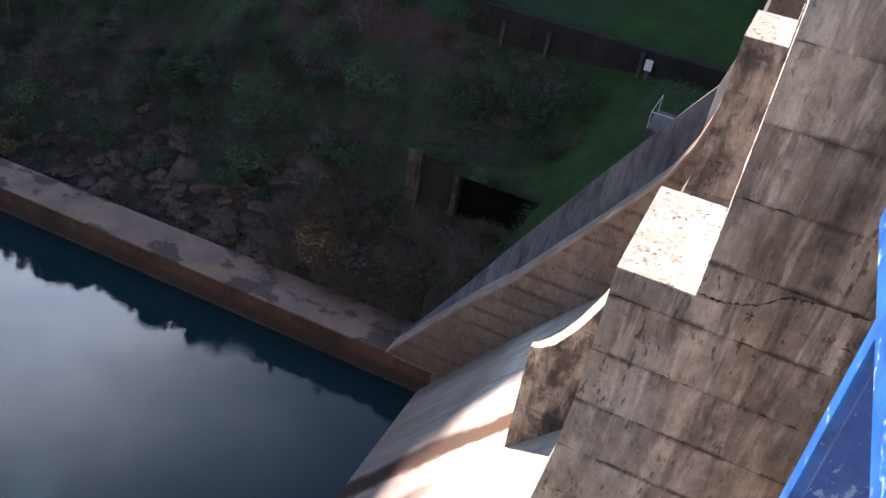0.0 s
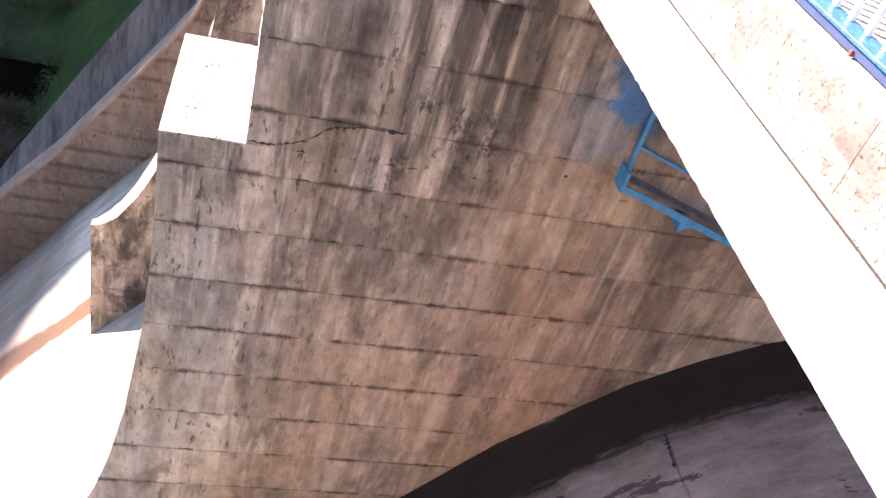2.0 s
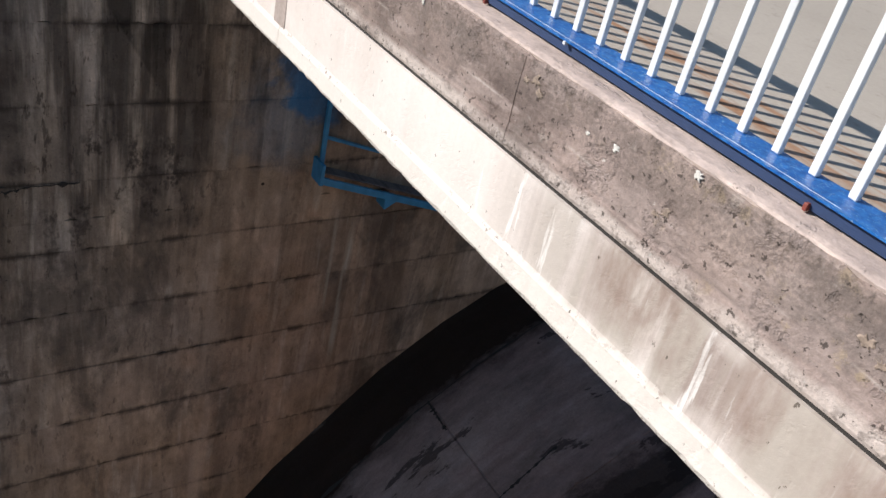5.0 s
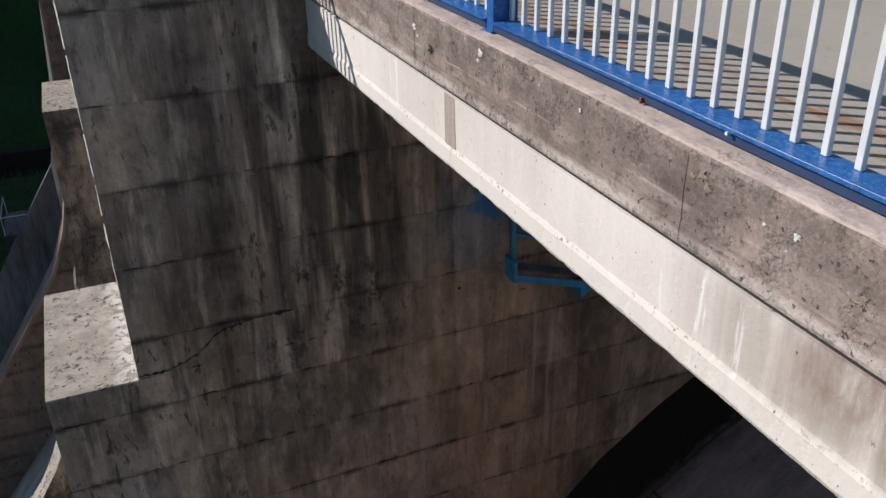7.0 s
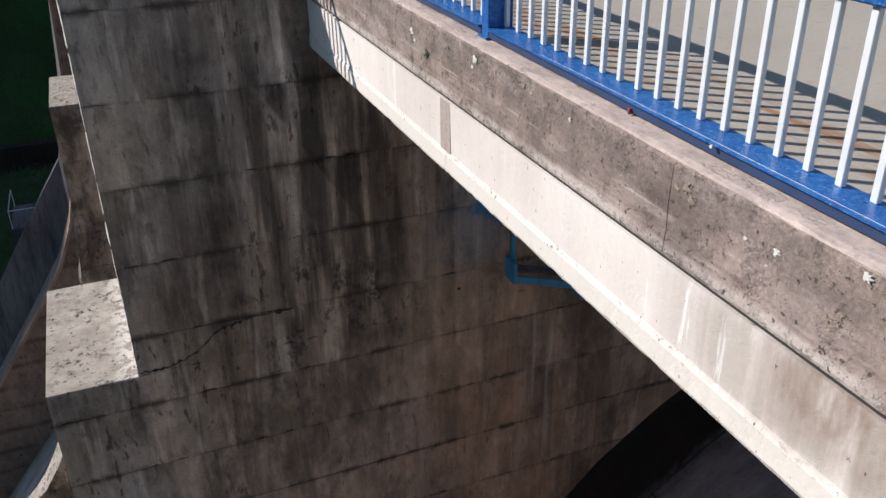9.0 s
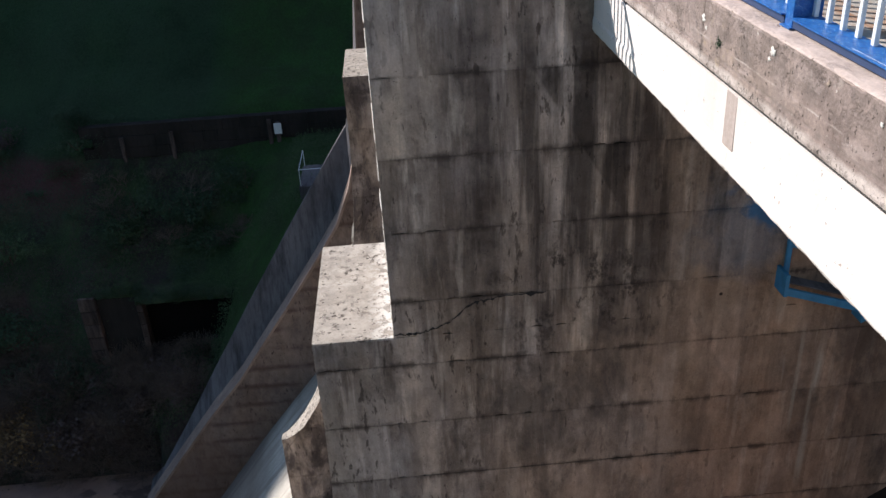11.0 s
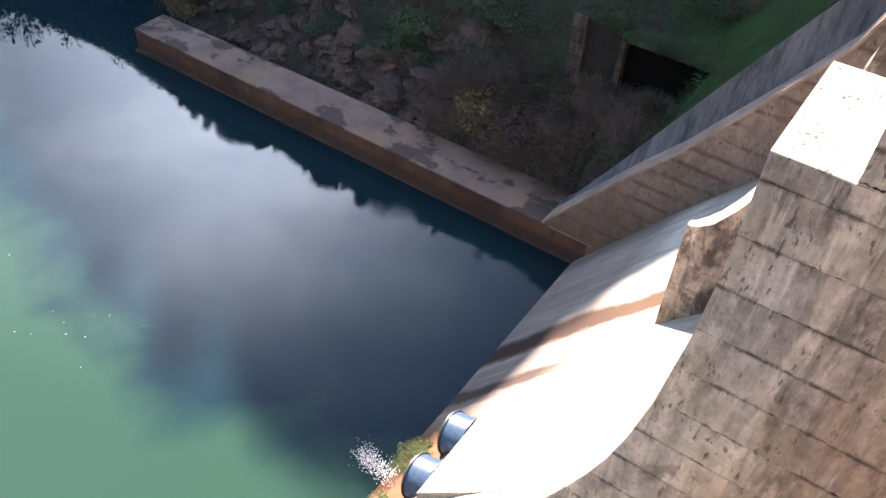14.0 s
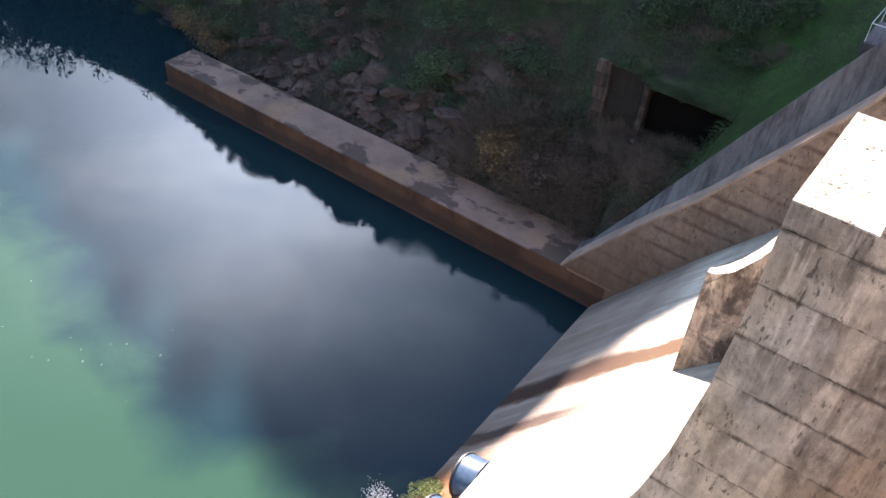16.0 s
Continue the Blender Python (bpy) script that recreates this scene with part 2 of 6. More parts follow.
def cast_concrete(name, pale, dark, calm=None, seep=1.0, lifts=0.8):
    """Board-cast concrete: columns of damp and lime in several widths, pits and short drip marks, ragged lift joints that bleed."""
    m = Nodes(name, 0.9)
    m.bsdf.inputs["Specular IOR Level"].default_value = 0.2
    c = m.mix(m.ramp(m.noise(0.30, (1, 1, 0.6), 5), 0.35, 0.68), pale, tuple(0.62 * a + 0.38 * b for a, b in zip(pale, dark)))
    quiet = calm(m) if calm else None
    # paler towards the tail: light bounced off the chute, put into the colour
    end = m.ramp(m.math("ADD", m.math("MULTIPLY", m.axis("Y"), 0.1), m.math("MULTIPLY", m.axis("Z"), -0.04)), 0.31, 0.56) if calm else None
    if end:
        end = m.math("MULTIPLY", end, m.ramp(m.math("MULTIPLY", m.axis("X"), 0.05), 0.9, 1.0, (1, 1, 1), (0, 0, 0)))
        c = m.mix(end, c, m.mix(m.noise(0.5, detail=4), (0.62, 0.55, 0.46), (0.51, 0.45, 0.37)))
    def loud(v, k=1.0, rest=0.0):
        v = m.math("MULTIPLY", v, k)
        if end and rest:
            v = m.math("MULTIPLY", v, m.math("SUBTRACT", 1.0, m.math("MULTIPLY", end, rest)))
        return m.math("MULTIPLY", v, m.math("SUBTRACT", 1.0, m.math("MULTIPLY", quiet, 0.5))) if quiet else v
    if quiet:
        c = m.mix(m.math("MULTIPLY", quiet, 0.85), c, (0.48, 0.35, 0.262))
    wide = m.ramp(m.noise(0.9, (1, 1, 0.12), 6, 0.62, (0, 3, 1)), 0.45, 0.60)
    c = m.mix(loud(wide, 0.38 * seep, 0.7), c, dark)
    whole = m.coord
    step = m.math("MULTIPLY", m.math("FLOOR", m.math("DIVIDE", m.math("ADD", m.axis("Z"), 8.60 + 44.0), 1.1)), 1.37)
    shift, add = m.n.new("ShaderNodeCombineXYZ"), m.n.new("ShaderNodeVectorMath")
    m.l.new(step, shift.inputs[1]), m.l.new(whole, add.inputs[0]), m.l.new(shift.outputs[0], add.inputs[1])
    m.coord = add.outputs[0]
    pour = m.ramp(m.noise(2.6, (1, 1, 0.12), 6, 0.62, (3, 4, 6)), 0.51, 0.575)
    runs = m.ramp(m.noise(3.8, (1, 1, 0.10), 5, 0.6, (2, 8, 5)), 0.57, 0.64)
    m.coord = whole
    single = m.ramp(m.math("MULTIPLY", m.axis("X"), 0.05), 0.9, 1.0, (1, 1, 1), (0.15,) * 3) if calm else 0.2
    pour, runs = m.math("MULTIPLY", pour, single), m.math("MULTIPLY", runs, single)
    slim = m.ramp(m.noise(3.0, (1, 1, 0.14), 7, 0.66, (9, 4, 2)), 0.49, 0.60)
    c = m.mix(loud(slim, 0.30 * seep, 0.55), c, tuple(v * 0.8 for v in dark))
    c = m.mix(loud(pour, 0.48 * seep, 0.5), c, tuple(v * 0.85 for v in dark))
    c = m.mix(loud(runs, 0.6), c, tuple(min(0.7, v * 1.2) for v in pale))
    mott = m.noise(2.2, (1, 1, 0.7), 9, 0.74, (5, 1, 8))
    c = m.mix(0.9, c, m.ramp(mott, 0.34, 0.66, (0.64,) * 3, (1.26,) * 3), "MULTIPLY")
    tone = m.noise(0.7, (1, 1, 0.5), 5, 0.6, (13, 6, 2))
    c = m.mix(1.0, c, m.ramp(tone, 0.36, 0.64, (0.95, 0.98, 1.03), (1.03, 0.99, 0.92)), "MULTIPLY")
    where = m.ramp(m.noise(0.8, (1, 1, 0.8), 3, 0.5, (4, 4, 4)), 0.38, 0.56)
    tick = m.ramp(m.noise(10.0, (1, 1, 0.32), 4, 0.6, (7, 1, 3)), 0.595, 0.65)
    c = m.mix(loud(m.math("MULTIPLY", tick, where), 0.75), c, tuple(v * 0.45 for v in dark))
    pit = m.ramp(m.noise(24.0, detail=3, rough=0.6, shift=(6, 2, 2)), 0.68, 0.72)
    c = m.mix(loud(pit, 0.8), c, tuple(v * 0.4 for v in dark))
    wave = m.math("ADD", m.math("MULTIPLY", m.math("SUBTRACT", m.noise(0.55, detail=3), 0.5), 0.05), m.math("MULTIPLY", m.math("SUBTRACT", m.noise(7.0, detail=4, rough=0.6), 0.5), 0.05))
    f = m.math("FRACT", m.math("DIVIDE", m.math("ADD", m.math("ADD", m.axis("Z"), wave), 8.60 + 44.0), 1.1))
    d = m.math("MINIMUM", f, m.math("SUBTRACT", 1.0, f))
    worn = m.noise(1.3, (1, 1, 0.25), 7, 0.7, (6, 6, 6))
    thin = m.math("MULTIPLY", m.ramp(d, 0.006, 0.030, (1, 1, 1), (0, 0, 0)), m.ramp(worn, 0.44, 0.56, (0.12,) * 3))
    thick = m.math("MULTIPLY", m.ramp(m.math("ADD", d, m.math("MULTIPLY", m.math("SUBTRACT", m.noise(5.0, detail=6, rough=0.7, shift=(3, 1, 1)), 0.5), 0.08)), 0.012, 0.075, (1, 1, 1), (0, 0, 0)), m.ramp(worn, 0.50, 0.58))
    c = m.mix(times(m, m.math("MAXIMUM", thin, thick), m.math("ADD", m.math("MULTIPLY", single, 0.65), 0.35), lifts), c, tuple(v * 0.35 for v in dark))
    bleed = m.math("MULTIPLY", m.ramp(f, 0.72, 1.0), m.ramp(m.noise(5.0, (1, 1, 0.15), 5, 0.65, (1, 1, 5)), 0.52, 0.62))
    c = m.mix(loud(m.math("MULTIPLY", bleed, single), 0.6), c, tuple(v * 0.75 for v in dark))
    r = m.ramp(m.random(), 0.0, 1.0, (0.94,) * 3, (1.06,) * 3)
    c = m.mix(1.0, c, r, "MULTIPLY")
    return m, c, m.noise(30.0, detail=6, rough=0.7)


pm, pc, pg = cast_concrete("pier_concrete", (0.60, 0.505, 0.435), (0.150, 0.114, 0.096), lower_bay)
def blot(m, y, z, ry, rz, soft):
    dy = m.math("DIVIDE", m.math("SUBTRACT", m.axis("Y"), y), ry)
    dz = m.math("DIVIDE", m.math("SUBTRACT", m.axis("Z"), z), rz)
    d = m.math("SQRT", m.math("ADD", m.math("MULTIPLY", dy, dy), m.math("MULTIPLY", dz, dz)))
    d = m.math("ADD", d, m.math("MULTIPLY", m.math("SUBTRACT", m.noise(2.2, detail=5, rough=0.6), 0.5), 1.3))
    return m.ramp(d, 1.0 - soft, 1.0 + soft, (1, 1, 1), (0, 0, 0))
paint = blot(pm, -5.6, -5.0, 0.95, 0.8, 0.25)
haze = blot(pm, -5.0, -5.6, 1.1, 1.0, 0.5)
pc = pm.mix(pm.math("MULTIPLY", haze, 0.35), pc, (0.10, 0.24, 0.38))
pc = pm.mix(pm.math("MULTIPLY", paint, 0.8), pc, (0.035, 0.19, 0.42))
# bluish sky light on the downstream end, put into the colour
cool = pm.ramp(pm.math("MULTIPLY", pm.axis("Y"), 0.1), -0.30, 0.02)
# the upper face is multiplied darker: shade from above painted into the concrete
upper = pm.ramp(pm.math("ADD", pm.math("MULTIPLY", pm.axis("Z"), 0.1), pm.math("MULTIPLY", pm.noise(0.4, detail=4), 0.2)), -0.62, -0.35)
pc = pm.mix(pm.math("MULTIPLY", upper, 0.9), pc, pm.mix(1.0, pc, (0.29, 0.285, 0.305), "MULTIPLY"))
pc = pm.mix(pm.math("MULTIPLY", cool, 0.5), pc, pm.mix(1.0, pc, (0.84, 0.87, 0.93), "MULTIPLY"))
warm = blot(pm, -5.6, -10.8, 2.3, 4.6, 0.7)
pc = pm.mix(pm.math("MULTIPLY", warm, 0.7), pc, pm.mix(1.0, pc, (1.07, 0.925, 0.86), "MULTIPLY"))
columns = pm.noise(0.75, (1, 1, 0.12), 5, 0.6, (7, 2, 1), 0.15)
pc = pm.mix(0.65, pc, pm.ramp(columns, 0.36, 0.62, (0.72, 0.71, 0.70), (1.34, 1.33, 1.31)), "MULTIPLY")
grime = pm.ramp(pm.noise(0.8, (1, 1, 0.55), 8, 0.70, (12, 5, 3), 0.3), 0.52, 0.63)
pc = pm.mix(pm.math("MULTIPLY", grime, 0.58), pc, (0.085, 0.072, 0.064))
seep = blot(pm, -2.6, -4.8, 2.4, 4.0, 0.6)
column = pm.ramp(pm.noise(2.2, (1, 1, 0.08), 6, 0.6, (1, 6, 3)), 0.44, 0.53)
pc = pm.mix(times(pm, seep, column, 0.72), pc, (0.055, 0.043, 0.038))
crust = pm.ramp(pm.noise(2.4, (1, 1, 0.7), 8, 0.72, (2, 2, 9)), 0.55, 0.62)
pc = pm.mix(times(pm, blot(pm, -2.6, -6.6, 1.5, 1.6, 0.5), crust, 0.8), pc, (0.045, 0.036, 0.032))
pc = pm.mix(times(pm, blot(pm, -4.67, -6.70, 0.035, 0.035, 0.3), 0.9), pc, (0.02, 0.015, 0.015))


def seep_line(m, y, half, high, low):
    """A run of damp or lime down the face, wandering a little, ragged at its ends."""
    off = m.math("ADD", m.math("SUBTRACT", m.axis("Y"), y), m.math("MULTIPLY", m.math("SUBTRACT", m.noise(0.7, (1, 1, 0.5), 5, 0.6, (5, 3, 1)), 0.5), half * 1.5))
    side = m.ramp(m.math("DIVIDE", m.math("ABSOLUTE", off), half * 2), 0.25, 0.75, (1, 1, 1), (0, 0, 0))
    mid = m.math("ABSOLUTE", m.math("SUBTRACT", m.axis("Z"), 0.5 * (high + low)))
    reach = m.ramp(m.math("DIVIDE", mid, high - low), 0.35, 0.55, (1, 1, 1), (0, 0, 0))
    return times(m, side, reach, m.ramp(m.noise(2.2, (1.6, 1.6, 0.3), 6, 0.65, (3, 9, 9)), 0.36, 0.58))


for y, half, high, low, k, tone in ((-3.92, 0.16, -6.8, -14.2, 0.55, (0.60, 0.46, 0.37)), (-6.36, 0.05, -7.6, -10.6, 0.75, (0.66, 0.60, 0.50)), (-6.05, 0.03, -7.4, -9.4, 0.6, (0.62, 0.56, 0.46)),
                                    (-2.88, 0.22, -4.5, -14.0, 0.38, (0.11, 0.088, 0.08)), (-1.9, 0.16, -5.0, -12.0, 0.34, (0.12, 0.095, 0.085)), (-4.5, 0.12, -6.0, -10.0, 0.45, (0.17, 0.115, 0.09)),
                                    (-7.0, 0.5, -6.5, -12.0, 0.5, (0.16, 0.105, 0.08))):
    pc = pm.mix(times(pm, seep_line(pm, y, half, high, low), k), pc, tone)
where = pm.ramp(pm.math("ADD", pm.math("MULTIPLY", pm.axis("Y"), -0.1), pm.math("MULTIPLY", pm.axis("Z"), 0.06)), -0.70, -0.25, (0.15,) * 3, (0.85,) * 3)
where = times(pm, where, pm.ramp(pm.math("MULTIPLY", pm.axis("X"), 0.05), 0.9, 1.0, (1, 1, 1), (0, 0, 0)), pm.math("SUBTRACT", 1.0, pm.math("MULTIPLY", lower_bay(pm), 0.6)))
pc = board_prints(pm, pc, where)
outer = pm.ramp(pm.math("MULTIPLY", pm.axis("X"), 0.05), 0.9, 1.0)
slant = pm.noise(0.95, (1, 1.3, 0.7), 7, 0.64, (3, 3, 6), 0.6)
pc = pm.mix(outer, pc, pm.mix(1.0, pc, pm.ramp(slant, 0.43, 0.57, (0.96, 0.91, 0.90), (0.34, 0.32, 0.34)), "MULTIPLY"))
pc = pm.mix(1.0, pc, (0.93, 0.92, 0.91), "MULTIPLY")
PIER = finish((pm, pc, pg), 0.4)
wm, wc, wg = cast_concrete("training_wall_concrete", (0.262, 0.200, 0.172), (0.095, 0.062, 0.053), seep=0.35, lifts=0.35)
sway = wm.math("MULTIPLY", wm.math("SUBTRACT", wm.noise(0.35, detail=5, rough=0.65), 0.5), 0.35)
beds = wm.math("FRACT", wm.math("DIVIDE", wm.math("ADD", wm.math("ADD", wm.axis("Z"), sway), 52.6), 1.1))
worn = wm.ramp(wm.noise(0.45, (1, 1, 1.6), 6, 0.65, (9, 1, 4)), 0.42, 0.58)
wc = wm.mix(times(wm, wm.ramp(wm.math("ABSOLUTE", wm.math("SUBTRACT", beds, 0.5)), 0.30, 0.47), worn, 0.7), wc, (0.085, 0.052, 0.044))
pale_run = wm.ramp(wm.noise(0.8, (1, 1, 0.35), 6, 0.62, (5, 7, 2)), 0.56, 0.66)
wc = wm.mix(wm.math("MULTIPLY", pale_run, 0.35), wc, (0.33, 0.25, 0.22))
foot = wm.math("ADD", wm.math("MULTIPLY", wm.axis("Z"), -0.02), wm.math("MULTIPLY", wm.math("SUBTRACT", wm.noise(0.5, detail=6, rough=0.65), 0.5), 0.10))
wc = wm.mix(wm.math("MULTIPLY", wm.ramp(foot, 0.54, 0.70), 0.75), wc, wm.mix(wm.noise(1.6, (1, 1, 0.2), 6, 0.65, (3, 1, 5)), (0.115, 0.062, 0.045), (0.30, 0.165, 0.105)))
WALL = finish((wm, wc, wg))
TWCOPE = finish(concrete("training_coping_concrete", (0.36, 0.265, 0.220), (0.14, 0.10, 0.085), streak=0.4, runs=0.0, blotch=0.5, along=(1.2, 1.2, 0.4)))
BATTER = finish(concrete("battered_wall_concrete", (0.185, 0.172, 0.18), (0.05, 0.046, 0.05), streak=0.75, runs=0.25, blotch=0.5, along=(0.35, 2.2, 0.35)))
def ledge_material():
    """Pale ledge tops with crusts of dark lichen and flaked patches."""
    m, c, g = concrete("pale_ledge_concrete", (0.47, 0.42, 0.37), (0.23, 0.195, 0.16), streak=0.0, runs=0.0, blotch=0.3, along=(1, 1, 1), spots=0.2)
    crust = m.math("MULTIPLY", m.ramp(m.noise(7.0, detail=7, rough=0.7, shift=(1, 5, 2)), 0.525, 0.60), m.ramp(m.noise(1.6, detail=4, shift=(8, 1, 4)), 0.38, 0.54))
    worn = m.ramp(m.noise(1.9, detail=6, rough=0.65, shift=(3, 1, 9)), 0.50, 0.56)
    c = m.mix(m.math("MULTIPLY", worn, 0.45), c, (0.27, 0.235, 0.20))
    c = m.mix(m.math("MULTIPLY", crust, 0.95), c, (0.03, 0.022, 0.018))
    grey = m.ramp(m.noise(4.5, detail=7, rough=0.68, shift=(6, 6, 1)), 0.46, 0.60)
    c = m.mix(m.math("MULTIPLY", grey, 0.5), c, (0.25, 0.225, 0.20))
    lime = times(m, m.ramp(m.math("MULTIPLY", m.axis("Y"), 0.2), 0.055, 0.12, (1, 1, 1), (0, 0, 0)), m.ramp(m.noise(4.0, detail=6, rough=0.65, shift=(2, 8, 5)), 0.47, 0.53))
    c = m.mix(m.math("MULTIPLY", lime, 0.9), c, (0.72, 0.68, 0.63))
    speck = m.ramp(m.noise(11.0, detail=4, shift=(4, 4, 4)), 0.63, 0.67)
    c = m.mix(m.math("MULTIPLY", speck, 0.95), c, (0.025, 0.018, 0.015))
    return finish((m, c, g), 0.4)


LEDGE = ledge_material()


def bridge_material():
    """Old limewash: white runs, brown damp below the joint, a cream crumbling lower band with rows of pits."""
    m, c, g = concrete("bridge_concrete", (0.87, 0.80, 0.755), (0.42, 0.34, 0.29), streak=0.08, runs=0.3, blotch=0.05, along=(2.2, 2.2, 0.2), spots=0.05)
    damp = times(m, band_z(m, -2.50, -2.02, 0.12, 0.12), m.ramp(m.noise(1.0, (1, 1, 0.2), 5, 0.55, (7, 2, 2)), 0.42, 0.54))
    drips = m.ramp(m.noise(7.0, (1, 1, 0.07), 6, 0.65, (2, 5, 2)), 0.40, 0.60, (0.6,) * 3)
    side = m.ramp(m.math("MULTIPLY", m.axis("X"), 0.1), 0.23, 0.34, (1, 1, 1), (0.04,) * 3)
    c = m.mix(times(m, damp, drips, side, 0.92), c, (0.30, 0.235, 0.205))
    dark = times(m, band_z(m, -2.55, -2.00, 0.1, 0.15), m.ramp(m.noise(6.0, (1, 1, 0.06), 4, 0.6, (3, 3, 1)), 0.56, 0.68))
    c = m.mix(times(m, dark, side, 0.6), c, (0.27, 0.215, 0.185))
    grey = times(m, band_z(m, -2.52, -2.00, 0.06, 0.10), m.ramp(m.noise(2.7, (1, 1, 0.10), 5, 0.55, (6, 3, 8)), 0.45, 0.53), side, 0.85)
    c = m.mix(grey, c, (0.45, 0.40, 0.35))
    for at, half in ((2.15, 0.36), (0.75, 0.42), (1.45, 0.12)):
        d = m.math("DIVIDE", m.math("ABSOLUTE", m.math("SUBTRACT", m.axis("X"), at)), half * 2)
        d = m.math("ADD", d, m.math("MULTIPLY", m.math("SUBTRACT", m.noise(5.0, (1, 1, 0.35), 6, 0.65, (2, 2, 7)), 0.5), 0.7))
        c = m.mix(times(m, m.ramp(d, 0.25, 0.60, (1, 1, 1), (0, 0, 0)), band_z(m, -2.40, -1.98, 0.10, 0.16, 3.0), m.ramp(m.noise(11.0, (1, 1, 0.3), 5, 0.65, (7, 7, 2)), 0.38, 0.60, (0.35,) * 3), 0.9), c, (0.30, 0.225, 0.19))
    lime = times(m, band_z(m, -2.60, -2.00, 0.1, 0.15), m.ramp(m.noise(9.0, (1, 1, 0.10), 5, 0.65, (8, 1, 6)), 0.60, 0.66), m.ramp(m.noise(0.9, detail=2, shift=(3, 7, 1)), 0.42, 0.56))
    c = m.mix(m.math("MULTIPLY", lime, 0.8), c, (0.86, 0.83, 0.80))
    foot = band_z(m, -2.75, -2.51, 0.02, 0.012, 9.0)
    c = m.mix(m.math("MULTIPLY", foot, 0.8), c, (0.71, 0.655, 0.60))
    line = times(m, band_z(m, -2.54, -2.49, 0.015, 0.03, 14.0), m.ramp(m.noise(24.0, detail=5, rough=0.65, shift=(5, 5, 1)), 0.57, 0.62), m.ramp(m.noise(1.6, detail=2, shift=(2, 2, 5)), 0.42, 0.58))
    c = m.mix(m.math("MULTIPLY", line, 0.85), c, (0.25, 0.195, 0.165))
    edge = times(m, band_z(m, -2.72, -2.665, 0.012, 0.03, 16.0), m.ramp(m.noise(70.0, detail=4, shift=(1, 5, 8)), 0.54, 0.62))
    c = m.mix(m.math("MULTIPLY", edge, 0.8), c, (0.16, 0.12, 0.09))
    pit = m.ramp(m.noise(22.0, (1, 1, 0.6), 3, 0.6, (4, 1, 1)), 0.685, 0.715)
    c = m.mix(m.math("MULTIPLY", pit, 0.85), c, (0.10, 0.08, 0.065))
    return finish((m, c, g), 0.25, 0.012, 0.12)


def coping_material():
    """Rough coping: dark pits, scaled pale patches, yellow lichen, lime along the joint."""
    m, c, g = concrete("coping_concrete", (0.372, 0.295, 0.268), (0.17, 0.128, 0.116), streak=0.3, runs=0.05, blotch=0.6, along=(1.4, 1.4, 0.9), tint=(0.33, 0.265, 0.225), spots=0.25)
    mott = m.noise(2.6, (1, 1, 1.8), 9, 0.7, (2, 6, 6))
    c = m.mix(1.0, c, m.ramp(mott, 0.36, 0.64, (0.66, 0.65, 0.64), (1.26, 1.24, 1.22)), "MULTIPLY")
    drip = times(m, m.ramp(m.noise(2.4, (1, 1, 0.22), 6, 0.62, (8, 8, 2)), 0.52, 0.60), band_z(m, -1.98, -1.56, 0.08, 0.12))
    c = m.mix(m.math("MULTIPLY", drip, 0.5), c, (0.185, 0.150, 0.136))
    wash = times(m, m.ramp(m.noise(1.9, (1, 1, 0.3), 6, 0.6, (1, 5, 12)), 0.55, 0.63), band_z(m, -2.02, -1.54, 0.06, 0.12))
    c = m.mix(m.math("MULTIPLY", wash, 0.5), c, (0.425, 0.335, 0.305))
    skim = m.ramp(m.noise(1.7, (0.7, 1, 2.6), 8, 0.64, (4, 9, 3), 0.3), 0.50, 0.55)
    c = m.mix(m.math("MULTIPLY", skim, 0.6), c, (0.395, 0.318, 0.29))
    soot = m.ramp(m.noise(1.5, (1, 1, 1.6), 8, 0.68, (14, 2, 3)), 0.54, 0.62)
    c = m.mix(m.math("MULTIPLY", soot, 0.6), c, (0.175, 0.145, 0.13))
    mark = band_z(m, -1.915, -1.895, 0.008, 0.012, 3.0)
    c = m.mix(m.math("MULTIPLY", mark, 0.4), c, (0.16, 0.13, 0.115))
    flake = m.ramp(m.noise(5.0, detail=7, rough=0.68, shift=(1, 1, 7), warp=0.3), 0.615, 0.645)
    c = m.mix(m.math("MULTIPLY", flake, 0.35), c, (0.44, 0.39, 0.35))
    lichen = times(m, m.ramp(m.noise(8.0, detail=6, rough=0.7, shift=(6, 2, 3)), 0.58, 0.66), m.ramp(m.noise(0.9, detail=2, shift=(3, 3, 3)), 0.5, 0.6))
    c = m.mix(m.math("MULTIPLY", lichen, 0.4), c, (0.40, 0.31, 0.17))
    lime = times(m, band_z(m, -2.08, -1.955, 0.02, 0.04, 6.0), m.ramp(m.noise(1.4, detail=4, shift=(9, 1, 1)), 0.36, 0.52, (0.2,) * 3))
    c = m.mix(m.math("MULTIPLY", lime, 0.85), c, (0.60, 0.52, 0.475))
    rim = times(m, band_z(m, -1.60, -1.50, 0.03, 0.06, 6.0), m.ramp(m.noise(20.0, detail=6, rough=0.7, shift=(9, 4, 1)), 0.52, 0.60))
    c = m.mix(m.math("MULTIPLY", rim, 0.75), c, (0.10, 0.080, 0.070))
    grit = times(m, band_z(m, -1.76, -1.50, 0.05, 0.10, 3.0), m.ramp(m.noise(55.0, detail=5, rough=0.7, shift=(3, 2, 8)), 0.42, 0.58, (0.25,) * 3))
    c = m.mix(m.math("MULTIPLY", grit, 0.55), c, (0.135, 0.110, 0.098))
    seam = times(m, band_z(m, -1.811, -1.801, 0.005, 0.030, 3.0), m.ramp(m.noise(2.3, detail=5, rough=0.65, shift=(4, 4, 7)), 0.47, 0.56))
